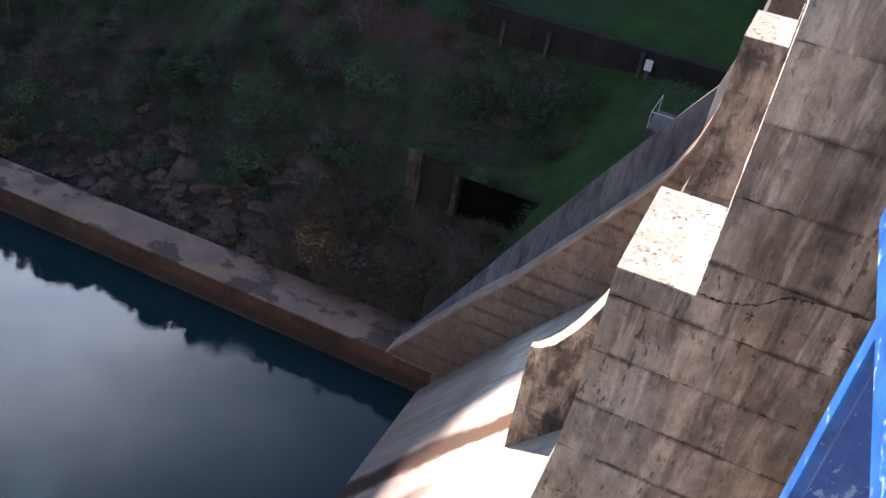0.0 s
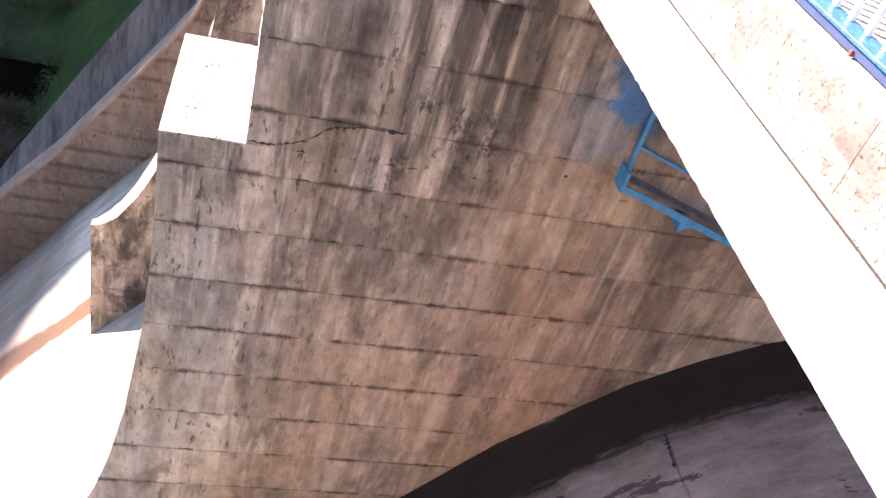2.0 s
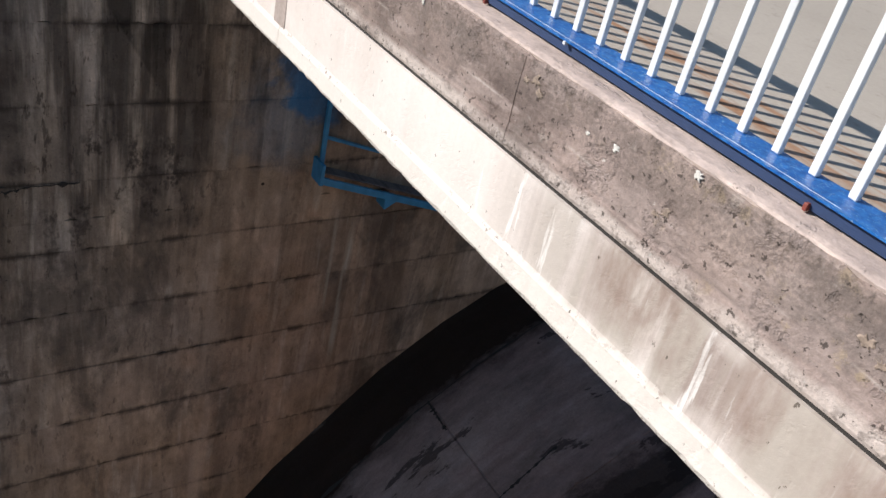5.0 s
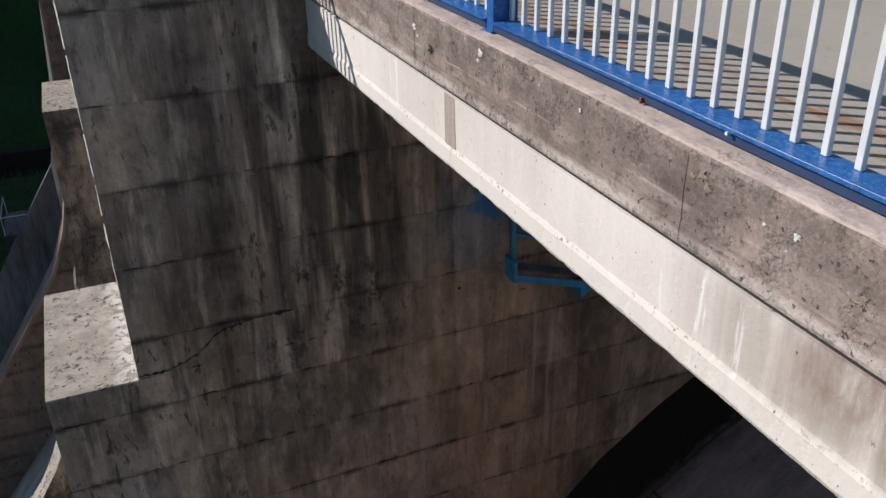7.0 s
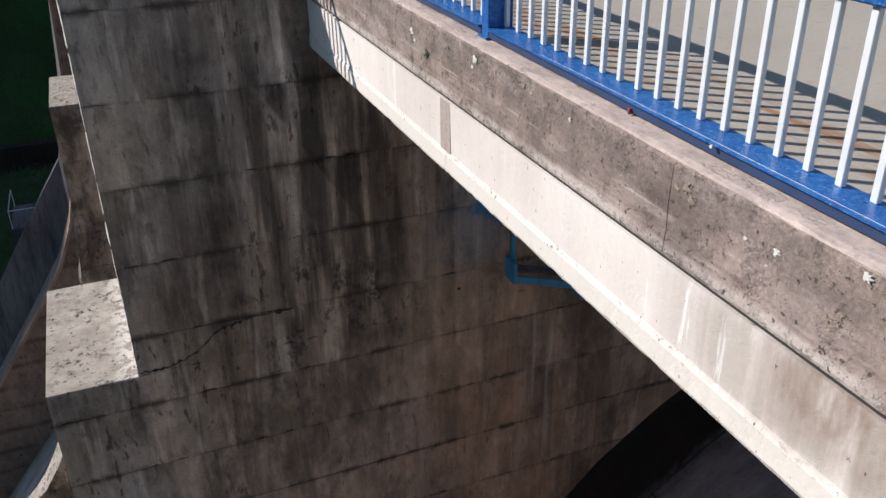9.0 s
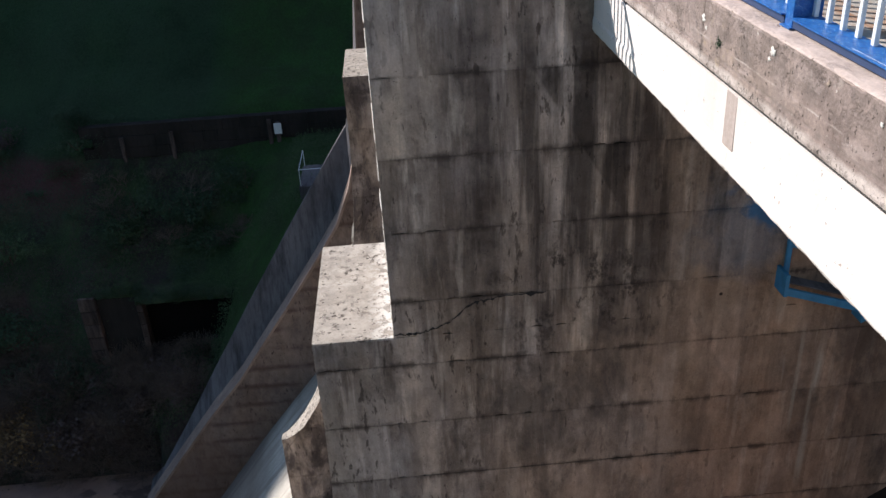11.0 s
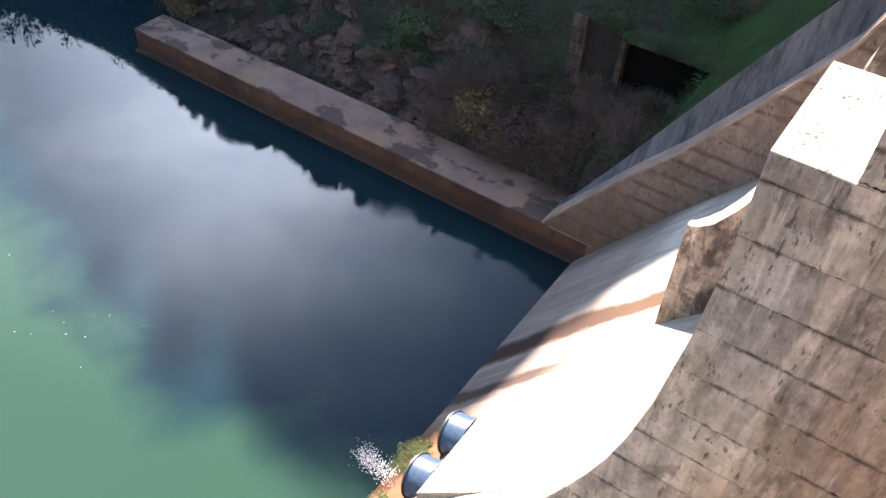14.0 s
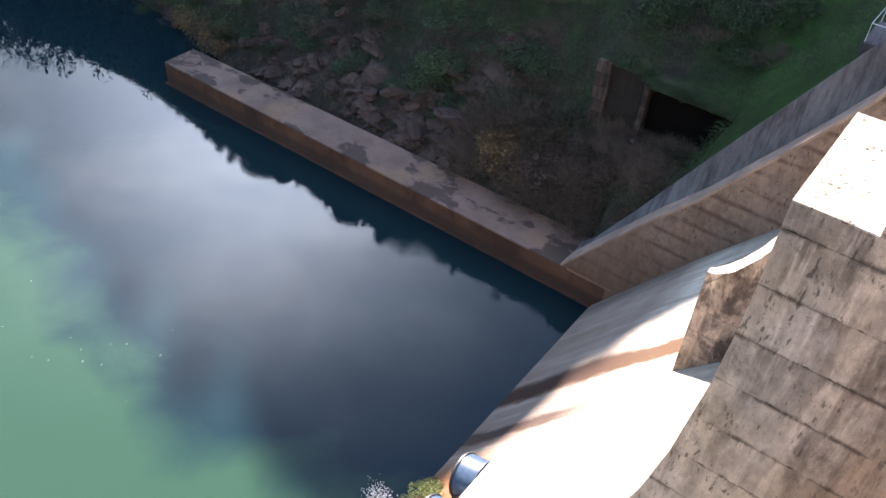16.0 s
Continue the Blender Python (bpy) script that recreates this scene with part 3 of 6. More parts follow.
    c = m.mix(m.math("MULTIPLY", seam, 0.55), c, (0.60, 0.53, 0.48))
    gravel = m.noise(75.0, detail=3, rough=0.6, shift=(1, 7, 2))
    c = m.mix(0.25, c, m.ramp(gravel, 0.34, 0.66, (0.7,) * 3, (1.25,) * 3), "MULTIPLY")
    shell = m.ramp(m.noise(14.0, detail=4, rough=0.6, shift=(5, 3, 2)), 0.70, 0.715)
    c = m.mix(m.math("MULTIPLY", shell, 0.8), c, (0.55, 0.51, 0.47))
    pit = m.ramp(m.noise(26.0, detail=3, rough=0.6, shift=(4, 7, 1)), 0.635, 0.665)
    c = m.mix(m.math("MULTIPLY", pit, 0.8), c, (0.05, 0.04, 0.035))
    crumb = times(m, band_z(m, -2.06, -1.98, 0.015, 0.05, 12.0), m.ramp(m.noise(15.0, detail=5, rough=0.7, shift=(8, 8, 1)), 0.52, 0.58))
    c = m.mix(m.math("MULTIPLY", crumb, 0.45), c, (0.06, 0.048, 0.042))
    return finish((m, c, g), 0.6, 0.02, 0.35)


def coping_top_material():
    m, c, g = concrete("coping_top_concrete", (0.58, 0.475, 0.43), (0.38, 0.30, 0.27), streak=0.0, runs=0.0, blotch=0.25, along=(0.6, 0.6, 0.6), spots=0.3)
    pit = m.ramp(m.noise(16.0, (0.6, 1, 1), 4, 0.65, (4, 2, 1)), 0.67, 0.70)
    c = m.mix(m.math("MULTIPLY", pit, 0.85), c, (0.09, 0.07, 0.06))
    mott = m.noise(7.0, (0.5, 1, 1), 7, 0.7, (2, 3, 6))
    c = m.mix(0.8, c, m.ramp(mott, 0.34, 0.66, (0.68, 0.67, 0.66), (1.2, 1.19, 1.16)), "MULTIPLY")
    return finish((m, c, g), 0.5)


STRIP = finish(concrete("grey_brown_strip_concrete", (0.50, 0.42, 0.38), (0.30, 0.24, 0.21), streak=0.4, along=(2, 2, 0.2)), 0.2)
BRIDGE, COPING, COPETOP = bridge_material(), coping_material(), coping_top_material()


def chute_material():
    """Chute concrete: wet dark bands along the flow, worn joints, rust below the pier tails."""
    m, c, g = concrete("chute_concrete", (0.57, 0.53, 0.47), (0.15, 0.12, 0.10), streak=0.5, runs=0.0, blotch=0.3, along=(1.1, 0.05, 0.05))
    m.bsdf.inputs["Specular IOR Level"].default_value = 0.08
    wob = m.math("MULTIPLY", m.math("SUBTRACT", m.noise(0.6, (1, 0.35, 0.35), 6), 0.5), 1.2)
    fray = m.math("MULTIPLY", m.math("SUBTRACT", m.noise(3.2, (1, 0.5, 0.5), 8, 0.72, (9, 1, 1)), 0.5), 0.7)
    x = m.math("ADD", m.axis("X"), m.math("ADD", wob, fray))
    # rusty rim at the waterline, with the shadow lying there painted in
    deep = m.ramp(m.math("ADD", m.math("MULTIPLY", m.axis("Z"), -0.1), m.math("MULTIPLY", m.noise(0.8, detail=4), 0.25)), 3.46, 3.60)
    c = m.mix(m.math("MULTIPLY", deep, 0.92), c, (0.040, 0.025, 0.024))
    # the low chute is mixed brown and dark: its shade put into the colour
    low = times(m, m.ramp(m.math("MULTIPLY", m.axis("Z"), -0.02), 0.56, 0.66), m.ramp(m.noise(1.6, (1, 0.06, 0.06), 6, 0.65, (3, 1, 9)), 0.34, 0.56))
    c = m.mix(m.math("MULTIPLY", low, 0.6), c, (0.20, 0.145, 0.12))
    c = m.mix(times(m, m.ramp(m.math("MULTIPLY", m.axis("Z"), -0.02), 0.555, 0.605), m.ramp(m.math("MULTIPLY", x, 0.04), 0.84, 0.92), 0.55), c, (0.17, 0.125, 0.11))
    # far bay multiplied darker with streaks, a painted shadow over the floor
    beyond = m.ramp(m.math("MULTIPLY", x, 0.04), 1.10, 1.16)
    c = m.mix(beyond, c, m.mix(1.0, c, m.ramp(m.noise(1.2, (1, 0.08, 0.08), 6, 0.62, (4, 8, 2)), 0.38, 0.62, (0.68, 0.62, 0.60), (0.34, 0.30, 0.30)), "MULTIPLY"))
    # near bay's floor mixed darker: damp tone with the pier's shadow painted in
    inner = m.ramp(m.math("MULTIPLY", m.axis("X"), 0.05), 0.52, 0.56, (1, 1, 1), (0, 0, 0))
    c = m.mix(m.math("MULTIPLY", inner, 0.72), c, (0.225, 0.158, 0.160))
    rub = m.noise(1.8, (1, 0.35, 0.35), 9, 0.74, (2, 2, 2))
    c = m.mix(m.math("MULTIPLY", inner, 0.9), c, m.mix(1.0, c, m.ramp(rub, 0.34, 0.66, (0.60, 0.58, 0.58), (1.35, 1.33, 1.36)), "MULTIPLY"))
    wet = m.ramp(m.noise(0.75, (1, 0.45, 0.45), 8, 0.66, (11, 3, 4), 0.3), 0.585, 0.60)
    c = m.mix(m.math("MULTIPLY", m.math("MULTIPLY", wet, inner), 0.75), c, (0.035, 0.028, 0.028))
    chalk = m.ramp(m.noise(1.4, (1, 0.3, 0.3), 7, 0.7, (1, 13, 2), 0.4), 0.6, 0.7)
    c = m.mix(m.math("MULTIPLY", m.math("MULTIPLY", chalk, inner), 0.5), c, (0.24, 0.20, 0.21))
    def band(at, half, edge=0.25):
        d = m.math("ABSOLUTE", m.math("SUBTRACT", x, at))
        return m.ramp(m.math("DIVIDE", d, half * 2), 0.5 - edge, 0.5 + edge, (1, 1, 1), (0, 0, 0))
    for at, half, k, tone in ((10.25, 0.95, 0.96, (0.024, 0.016, 0.012)), (5.7, 0.55, 0.85, (0.03, 0.025, 0.023)), (3.2, 0.4, 0.5, (0.06, 0.05, 0.05)),
                              (26.6, 0.74, 0.97, (0.095, 0.056, 0.036)), (19.6, 0.14, 0.6, (0.24, 0.15, 0.09)), (23.0, 0.10, 0.45, (0.26, 0.17, 0.11)), (16.0, 0.2, 0.5, (0.26, 0.165, 0.10)), (31.5, 0.3, 0.4, (0.2, 0.15, 0.12))):
        c = m.mix(m.math("MULTIPLY", band(at, half, 0.12), k), c, tone)
    # the brown strips' lower ends are painted dark for the shade they lie in
    strip_shade = times(m, m.ramp(m.math("MULTIPLY", m.axis("Z"), -0.02), 0.54, 0.61), m.math("MAXIMUM", band(26.8, 0.85, 0.15), band(23.2, 0.5, 0.2)))
    c = m.mix(m.math("MULTIPLY", strip_shade, 0.85), c, (0.050, 0.033, 0.030))
    foot = m.math("MULTIPLY", m.ramp(m.math("MULTIPLY", m.axis("Y"), 0.05), 0.49, 0.53), m.ramp(m.math("MULTIPLY", m.axis("X"), 0.02), 0.40, 0.46, (1, 1, 1), (0, 0, 0)))
    c = m.mix(m.math("MULTIPLY", foot, 0.9), c, (0.17, 0.075, 0.036))
    return finish((m, c, g), 0.4)


CHUTE = chute_material()


def jetty_material():
    m, c, g = concrete("guide_wall_concrete", (0.28, 0.195, 0.165), (0.11, 0.074, 0.060), streak=0.2, runs=0.0, blotch=0.25, along=(0.6, 0.6, 0.6), tint=(0.30, 0.20, 0.135))
    damp = m.ramp(m.noise(0.45, (1, 0.6, 1), 5, 0.62, (4, 2, 0)), 0.53, 0.58)
    c = m.mix(m.math("MULTIPLY", damp, 0.8), c, (0.065, 0.05, 0.045))
    return finish((m, c, g), 0.4)


def rust_face_material():
    """The wet face of the guide wall: rust brown over a dark tide band."""
    m, c, g = concrete("rusty_wet_concrete", (0.175, 0.085, 0.053), (0.055, 0.030, 0.024), streak=0.75, runs=0.0, blotch=0.35, along=(1.2, 0.25, 0.12))
    h = m.math("ADD", m.math("ADD", m.axis("Z"), 35.55), m.math("MULTIPLY", m.math("SUBTRACT", m.noise(0.5, (1, 0.5, 1)), 0.5), 0.5))
    tide = m.ramp(m.math("ABSOLUTE", h), 0.25, 0.6, (1, 1, 1), (0, 0, 0))
    c = m.mix(m.math("MULTIPLY", tide, 0.7), c, (0.055, 0.035, 0.03))
    return finish((m, c, g), 0.4)


JETTY, RUST = jetty_material(), rust_face_material()


def scuffed_blue():
    m = Nodes("blue_gloss_paint", 0.4)
    m.bsdf.inputs["Specular IOR Level"].default_value = 0.3
    c = m.mix(m.ramp(m.noise(6.0, detail=5), 0.35, 0.7), (0.016, 0.125, 0.41), (0.012, 0.085, 0.30))
    c = m.mix(m.ramp(m.noise(26.0, detail=6, rough=0.65, shift=(1, 2, 3)), 0.42, 0.62), c, (0.010, 0.072, 0.27))
    scuff = m.ramp(m.noise(28.0, (0.4, 1, 1), 6, 0.7, (3, 1, 4)), 0.66, 0.74)
    c = m.mix(m.math("MULTIPLY", scuff, 0.35), c, (0.30, 0.42, 0.58))
    grime = m.ramp(m.noise(60.0, (0.5, 1, 1), 5, 0.7, (2, 9, 4)), 0.55, 0.66)
    c = m.mix(m.math("MULTIPLY", grime, 0.6), c, (0.012, 0.045, 0.14))
    wash = m.ramp(m.noise(38.0, detail=5, rough=0.65, shift=(7, 2, 2)), 0.46, 0.64)
    c = m.mix(m.math("MULTIPLY", wash, 0.4), c, (0.05, 0.23, 0.52))
    chips = m.ramp(m.noise(130.0, (0.6, 1, 1), 4, 0.6, (1, 4, 9)), 0.60, 0.66)
    c = m.mix(m.math("MULTIPLY", chips, 0.6), c, (0.38, 0.52, 0.66))
    dull = m.ramp(m.noise(9.0, detail=4, shift=(5, 5, 5)), 0.3, 0.7, (0.25,) * 3, (0.5,) * 3)
    return m.done(c, m.noise(40, detail=3), 0.1, 0.004, dull)


BLUE = scuffed_blue()
BLUE_OLD = plain("pale_blue_steel_paint", (0.05, 0.27, 0.50), 0.5, vary=0.3)
WHITE = plain("white_gloss_paint", (0.74, 0.76, 0.78), 0.35, vary=0.12)
PIPE = plain("blue_grey_pipe_paint", (0.055, 0.095, 0.16), 0.35, vary=0.3)
RAIL_SHADE = plain("rail_shade_blue", (0.020, 0.045, 0.12), 0.6)
STEEL = plain("dark_steel", (0.05, 0.055, 0.06), 0.5, 0.4)
RED = plain("red_paint", (0.24, 0.055, 0.04), 0.6)
JOINT = plain("dark_joint_filler", (0.035, 0.032, 0.03), 0.9)


def deck_material():
    """Tan screed with rust washed along the railing."""
    m, c, g = concrete("deck_screed", (0.43, 0.38, 0.325), (0.32, 0.28, 0.235), streak=0.0, runs=0.0, blotch=0.35, along=(1, 1, 1))
    d = m.math("ABSOLUTE", m.math("ADD", m.axis("Y"), 3.45))
    rust = times(m, m.ramp(d, 0.10, 0.38, (1, 1, 1), (0, 0, 0)), m.ramp(m.noise(2.2, (0.35, 3.0, 1), 6, 0.65, (5, 2, 2), 0.4), 0.47, 0.60))
    c = m.mix(m.math("MULTIPLY", rust, 0.8), c, (0.30, 0.13, 0.05))
    return finish((m, c, g), 0.2, 0.01, 0.15)


DECK = deck_material()
BARK = plain("bark", (0.09, 0.065, 0.05), 0.95, vary=0.5, scale=3, bump=0.6)


def leaf_material(name, a, b):
    m = Nodes(name, 0.7)
    g = m.n.new("ShaderNodeNewGeometry").outputs["Random Per Island"]
    c = m.mix(g, a, b)
    m.bsdf.inputs["Specular IOR Level"].default_value = 0.25
    return m.done(c)


LEAF = leaf_material("green_leaves", (0.043, 0.076, 0.034), (0.074, 0.116, 0.050))
LEAF_DRY = leaf_material("dry_brown_leaves", (0.13, 0.085, 0.045), (0.22, 0.145, 0.065))
TWIG = leaf_material("bare_twigs", (0.09, 0.072, 0.062), (0.15, 0.115, 0.092))


def ground_material():
    """Shaded hillside: meadow on the terrace, a red earth scar below it, grassy ribs down the slope, rubble by the river."""
    m = Nodes("hillside_earth_and_grass", 0.95)
    m.bsdf.inputs["Specular IOR Level"].default_value = 0.1
    big, mid = m.noise(0.10, detail=6, rough=0.6), m.noise(0.5, detail=7, rough=0.7)
    ribs = m.noise(0.34, (0.35, 1, 0.35), 7, 0.66, (3, 2, 8), 0.4)
    c = m.mix(m.ramp(mid, 0.35, 0.65), (0.041, 0.039, 0.034), (0.074, 0.064, 0.056))
    grass = m.mix(m.ramp(mid, 0.38, 0.62), (0.037, 0.062, 0.031), (0.066, 0.112, 0.049))
    c = m.mix(m.ramp(m.math("ADD", m.math("MULTIPLY", ribs, 0.7), m.math("MULTIPLY", big, 0.3)), 0.44, 0.54), c, m.mix(m.ramp(m.math("MULTIPLY", m.axis("Z"), -0.02), 0.54, 0.60), grass, (0.054, 0.059, 0.044)))
    height = m.math("MULTIPLY", m.axis("Z"), -0.02)
    ragged = m.math("ADD", height, m.math("MULTIPLY", m.math("SUBTRACT", m.noise(0.22, detail=5), 0.5), 0.045))
    scar = m.math("MULTIPLY", m.ramp(ragged, 0.375, 0.39), m.ramp(ragged, 0.415, 0.455, (1, 1, 1), (0, 0, 0)))
    c = m.mix(times(m, scar, m.ramp(m.math("MULTIPLY", m.axis("Y"), 0.02), 0.37, 0.41), m.ramp(m.math("MULTIPLY", m.axis("Y"), 0.02), 0.85, 1.0, (1, 1, 1), (0, 0, 0)), 0.95), c, (0.112, 0.056, 0.056))
    red = m.ramp(m.noise(0.11, (1, 1, 1), 5, 0.6, (21, 4, 9)), 0.55, 0.63)
    c = m.mix(m.math("MULTIPLY", red, 0.7), c, (0.094, 0.054, 0.052))
    rocky = m.ramp(m.noise(0.9, (1, 1, 1.5), 8, 0.72, (7, 3, 1)), 0.51, 0.62)
    c = m.mix(times(m, rocky, m.ramp(height, 0.51, 0.57), 0.9), c, (0.122, 0.094, 0.078))
    meadow = m.ramp(ragged, 0.372, 0.388, (1, 1, 1), (0, 0, 0))
    c = m.mix(m.math("MULTIPLY", meadow, 0.85), c, m.mix(m.ramp(m.noise(0.16, detail=6, rough=0.6), 0.38, 0.62), (0.026, 0.056, 0.026), (0.040, 0.084, 0.042)))
    near = m.math("MULTIPLY", m.ramp(m.math("MULTIPLY", m.axis("Y"), 0.05), 0.50, 0.62, (1, 1, 1), (0, 0, 0)), m.ramp(height, 0.60, 0.66, (1, 1, 1), (0, 0, 0)))
    c = m.mix(m.math("MULTIPLY", near, 0.85), c, m.mix(m.ramp(m.noise(0.45, detail=6, rough=0.65, shift=(2, 5, 1)), 0.40, 0.62), (0.040, 0.072, 0.028), (0.044, 0.112, 0.030)))
    fine = m.noise(7.0, detail=6, rough=0.7)
    c = m.mix(0.7, c, m.ramp(fine, 0.3, 0.7, (0.6,) * 3, (1.3,) * 3), "MULTIPLY")
    return m.done(c, m.math("ADD", fine, m.noise(1.6, detail=6)), 1.0, 0.3)


def water_material():
    """Deep clear water, silty milky green on the outlet side; the sunlit area's edge is painted in."""
    m = Nodes("green_river_water", 0.004)
    # edge between sunlit green and shaded water, put into the colour
    cove = m.math("DIVIDE", m.math("SUBTRACT", m.axis("Y"), 25.0), 5.0)
    cove = m.math("DIVIDE", 0.21, m.math("ADD", 1.0, m.math("MULTIPLY", cove, cove)))
    lit_edge = m.math("ADD", m.math("ADD", m.math("MULTIPLY", m.axis("X"), 0.05), cove), m.math("MULTIPLY", m.math("SUBTRACT", m.noise(0.16, detail=4, warp=0.5), 0.5), 0.55))
    lit_silt = m.ramp(lit_edge, 0.78, 1.16, (1, 1, 1), (0, 0, 0))
    c = m.mix(lit_silt, (0.006, 0.022, 0.030), (0.023, 0.061, 0.042))
    m.bsdf.inputs["IOR"].default_value = 1.36
    ripple = m.math("ADD", m.noise(1.6, (1, 0.7, 1), 5, 0.6), m.math("MULTIPLY", m.noise(0.12, detail=2), 2.0))
    dx, dy = m.math("SUBTRACT", m.axis("X"), 33.3), m.math("SUBTRACT", m.axis("Y"), 24.8)
    far = m.math("SQRT", m.math("ADD", m.math("MULTIPLY", dx, dx), m.math("MULTIPLY", dy, dy)))
    gust = m.math("MULTIPLY", m.noise(3.2, (1.6, 0.45, 1), 3, 0.6, (1, 1, 1)), m.ramp(m.math("MULTIPLY", far, 0.3), 0.15, 0.7, (1, 1, 1), (0, 0, 0)))
    ripple = m.math("ADD", ripple, m.math("MULTIPLY", gust, 2.2))
    return m.done(c, ripple, 0.035, 0.04)


GROUND, WATER = ground_material(), water_material()


# ---- shapes ----
def part(name, bm, material, parent=None, label=""):
    data = bpy.data.meshes.new(name)
    bmesh.ops.recalc_face_normals(bm, faces=bm.faces[:])
    bm.to_mesh(data)
    bm.free()
    data.materials.append(material)
    ob = new(name, data)
    ob.parent = parent
    return tagged(ob, label)


def thing(name, label, category, group="", kind="", at=(0, 0, 0)):
    ob = new(name)
    ob.location = at
    ob.empty_display_size = 0.2
    return tagged(ob, label, category, group, kind)


def add_box(bm, x0, x1, y0, y1, z0, z1, bevel=0.0):
    v = [bm.verts.new((x, y, z)) for x in (x0, x1) for y in (y0, y1) for z in (z0, z1)]
    f = [bm.faces.new([v[i] for i in q]) for q in ((0, 1, 3, 2), (4, 6, 7, 5), (0, 4, 5, 1), (2, 3, 7, 6), (0, 2, 6, 4), (1, 5, 7, 3))]
    if bevel:
        edges = {e for q in f for e in q.edges}
        bmesh.ops.bevel(bm, geom=list(edges), offset=bevel, segments=1, affect="EDGES")
    return bm


def box(x0, x1, y0, y1, z0, z1, bevel=0.0):
    return add_box(bmesh.new(), x0, x1, y0, y1, z0, z1, bevel)


def add_prism(bm, outline, x0, x1):
    """A solid between x0 and x1 with the outline given as (y, z)."""
    a = [bm.verts.new((x0, y, z)) for y, z in outline]
    b = [bm.verts.new((x1, y, z)) for y, z in outline]
    bm.faces.new(a), bm.faces.new(b[::-1])
    for i in range(len(a)):
        j = (i + 1) % len(a)
        bm.faces.new((a[i], a[j], b[j], b[i]))
    return bm


def prism(outline, x0, x1):
    return add_prism(bmesh.new(), outline, x0, x1)


def add_tube(bm, a, b, r, sides=12, r2=None, caps=True):
    a, b = Vector(a), Vector(b)
    way = (b - a).normalized()
    u = way.orthogonal().normalized()
    w = way.cross(u)
    rings = []
    for p, rad in ((a, r), (b, r if r2 is None else r2)):
        rings.append([bm.verts.new(p + rad * (math.cos(k * math.tau / sides) * u + math.sin(k * math.tau / sides) * w)) for k in range(sides)])
    for k in range(sides):
        j = (k + 1) % sides
        bm.faces.new((rings[0][k], rings[0][j], rings[1][j], rings[1][k]))
    if caps:
        bm.faces.new(rings[0][::-1]), bm.faces.new(rings[1])
    return bm


def tube(a, b, r, sides=12, r2=None, caps=True):
    return add_tube(bmesh.new(), a, b, r, sides, r2, caps)


def lerp(table, v):
    return float(np.interp(v, [p[0] for p in table], [p[1] for p in table]))

# ---- the dam: chute, piers, walls ----
WATER_Z = -36.0
FLOOR = [(-20, -10.5), (-15, -9.05), (-13, -8.9), (-11.2, -9.2), (-9.95, -9.65), (-8.8, -10.3), (-7.55, -11.2), (-5.5, -13.25), (-4.05, -15.1),
         (-2.2, -17.6), (1.5, -21.6), (4.95, -25.4), (8.0, -29.1), (13.35, -36.1), (16.0, -39.5), (18.0, -42.0)]
LIFT, LIFT_AT = 1.1, -8.60


def chute(x0, x1, y1, material, label):
    """A bay's floor, cast in strips with open joints across the flow."""
    ob = thing("spillway_floor", label, "spillway", "spillway bays", "structure")
    ys = [y for y, _ in FLOOR if y < y1] + [y1]
    fine = sorted({round(float(v), 3) for v in np.linspace(ys[0], y1, 60)} | set(ys))
    bm = bmesh.new()
    add_prism(bm, [(y, lerp(FLOOR, y)) for y in fine] + [(y1, -46), (ys[0], -46)], x0, x1)
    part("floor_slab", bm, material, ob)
    return ob


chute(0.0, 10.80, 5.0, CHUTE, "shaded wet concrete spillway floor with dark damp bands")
chute(13.87, 24.45, 16.5, CHUTE, "sunlit pale concrete spillway chute with rusty streaks")
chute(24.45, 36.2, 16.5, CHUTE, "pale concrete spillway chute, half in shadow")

def floor_slab(owner, x0, x1, y0, y1, thick):
    """A slab laid on the chute floor, with a worn lower edge."""
    rng, bm, rings = random.Random(round(x0 * 10)), bmesh.new(), []
    for y in np.linspace(y0, y1, 28):
        z = lerp(FLOOR, y)
        w = rng.uniform(-0.03, 0.03)
        rings.append([bm.verts.new(p) for p in ((x0 + w, y, z - 0.1), (x0 + w, y, z + thick), (x1 + w, y, z + thick), (x1 + w, y, z - 0.1))])
    for r, q in zip(rings, rings[1:]):
        for k in range(3):
            bm.faces.new((r[k], r[k + 1], q[k + 1], q[k]))
    bm.faces.new(rings[0]), bm.faces.new(rings[-1][::-1])
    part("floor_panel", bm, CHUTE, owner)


near_bay = bpy.data.objects["spillway_floor"]
for x0, x1, y0, y1, thick in ((6.35, 9.4, -12.8, -7.86, 0.03), (6.4, 9.4, -7.82, -5.33, 0.03), (6.3, 9.1, -5.27, 1.0, 0.015), (0.3, 5.25, -12.8, -7.84, 0.03), (0.3, 5.2, -7.78, 1.0, 0.018)):
    floor_slab(near_bay, x0, x1, y0, y1, thick)
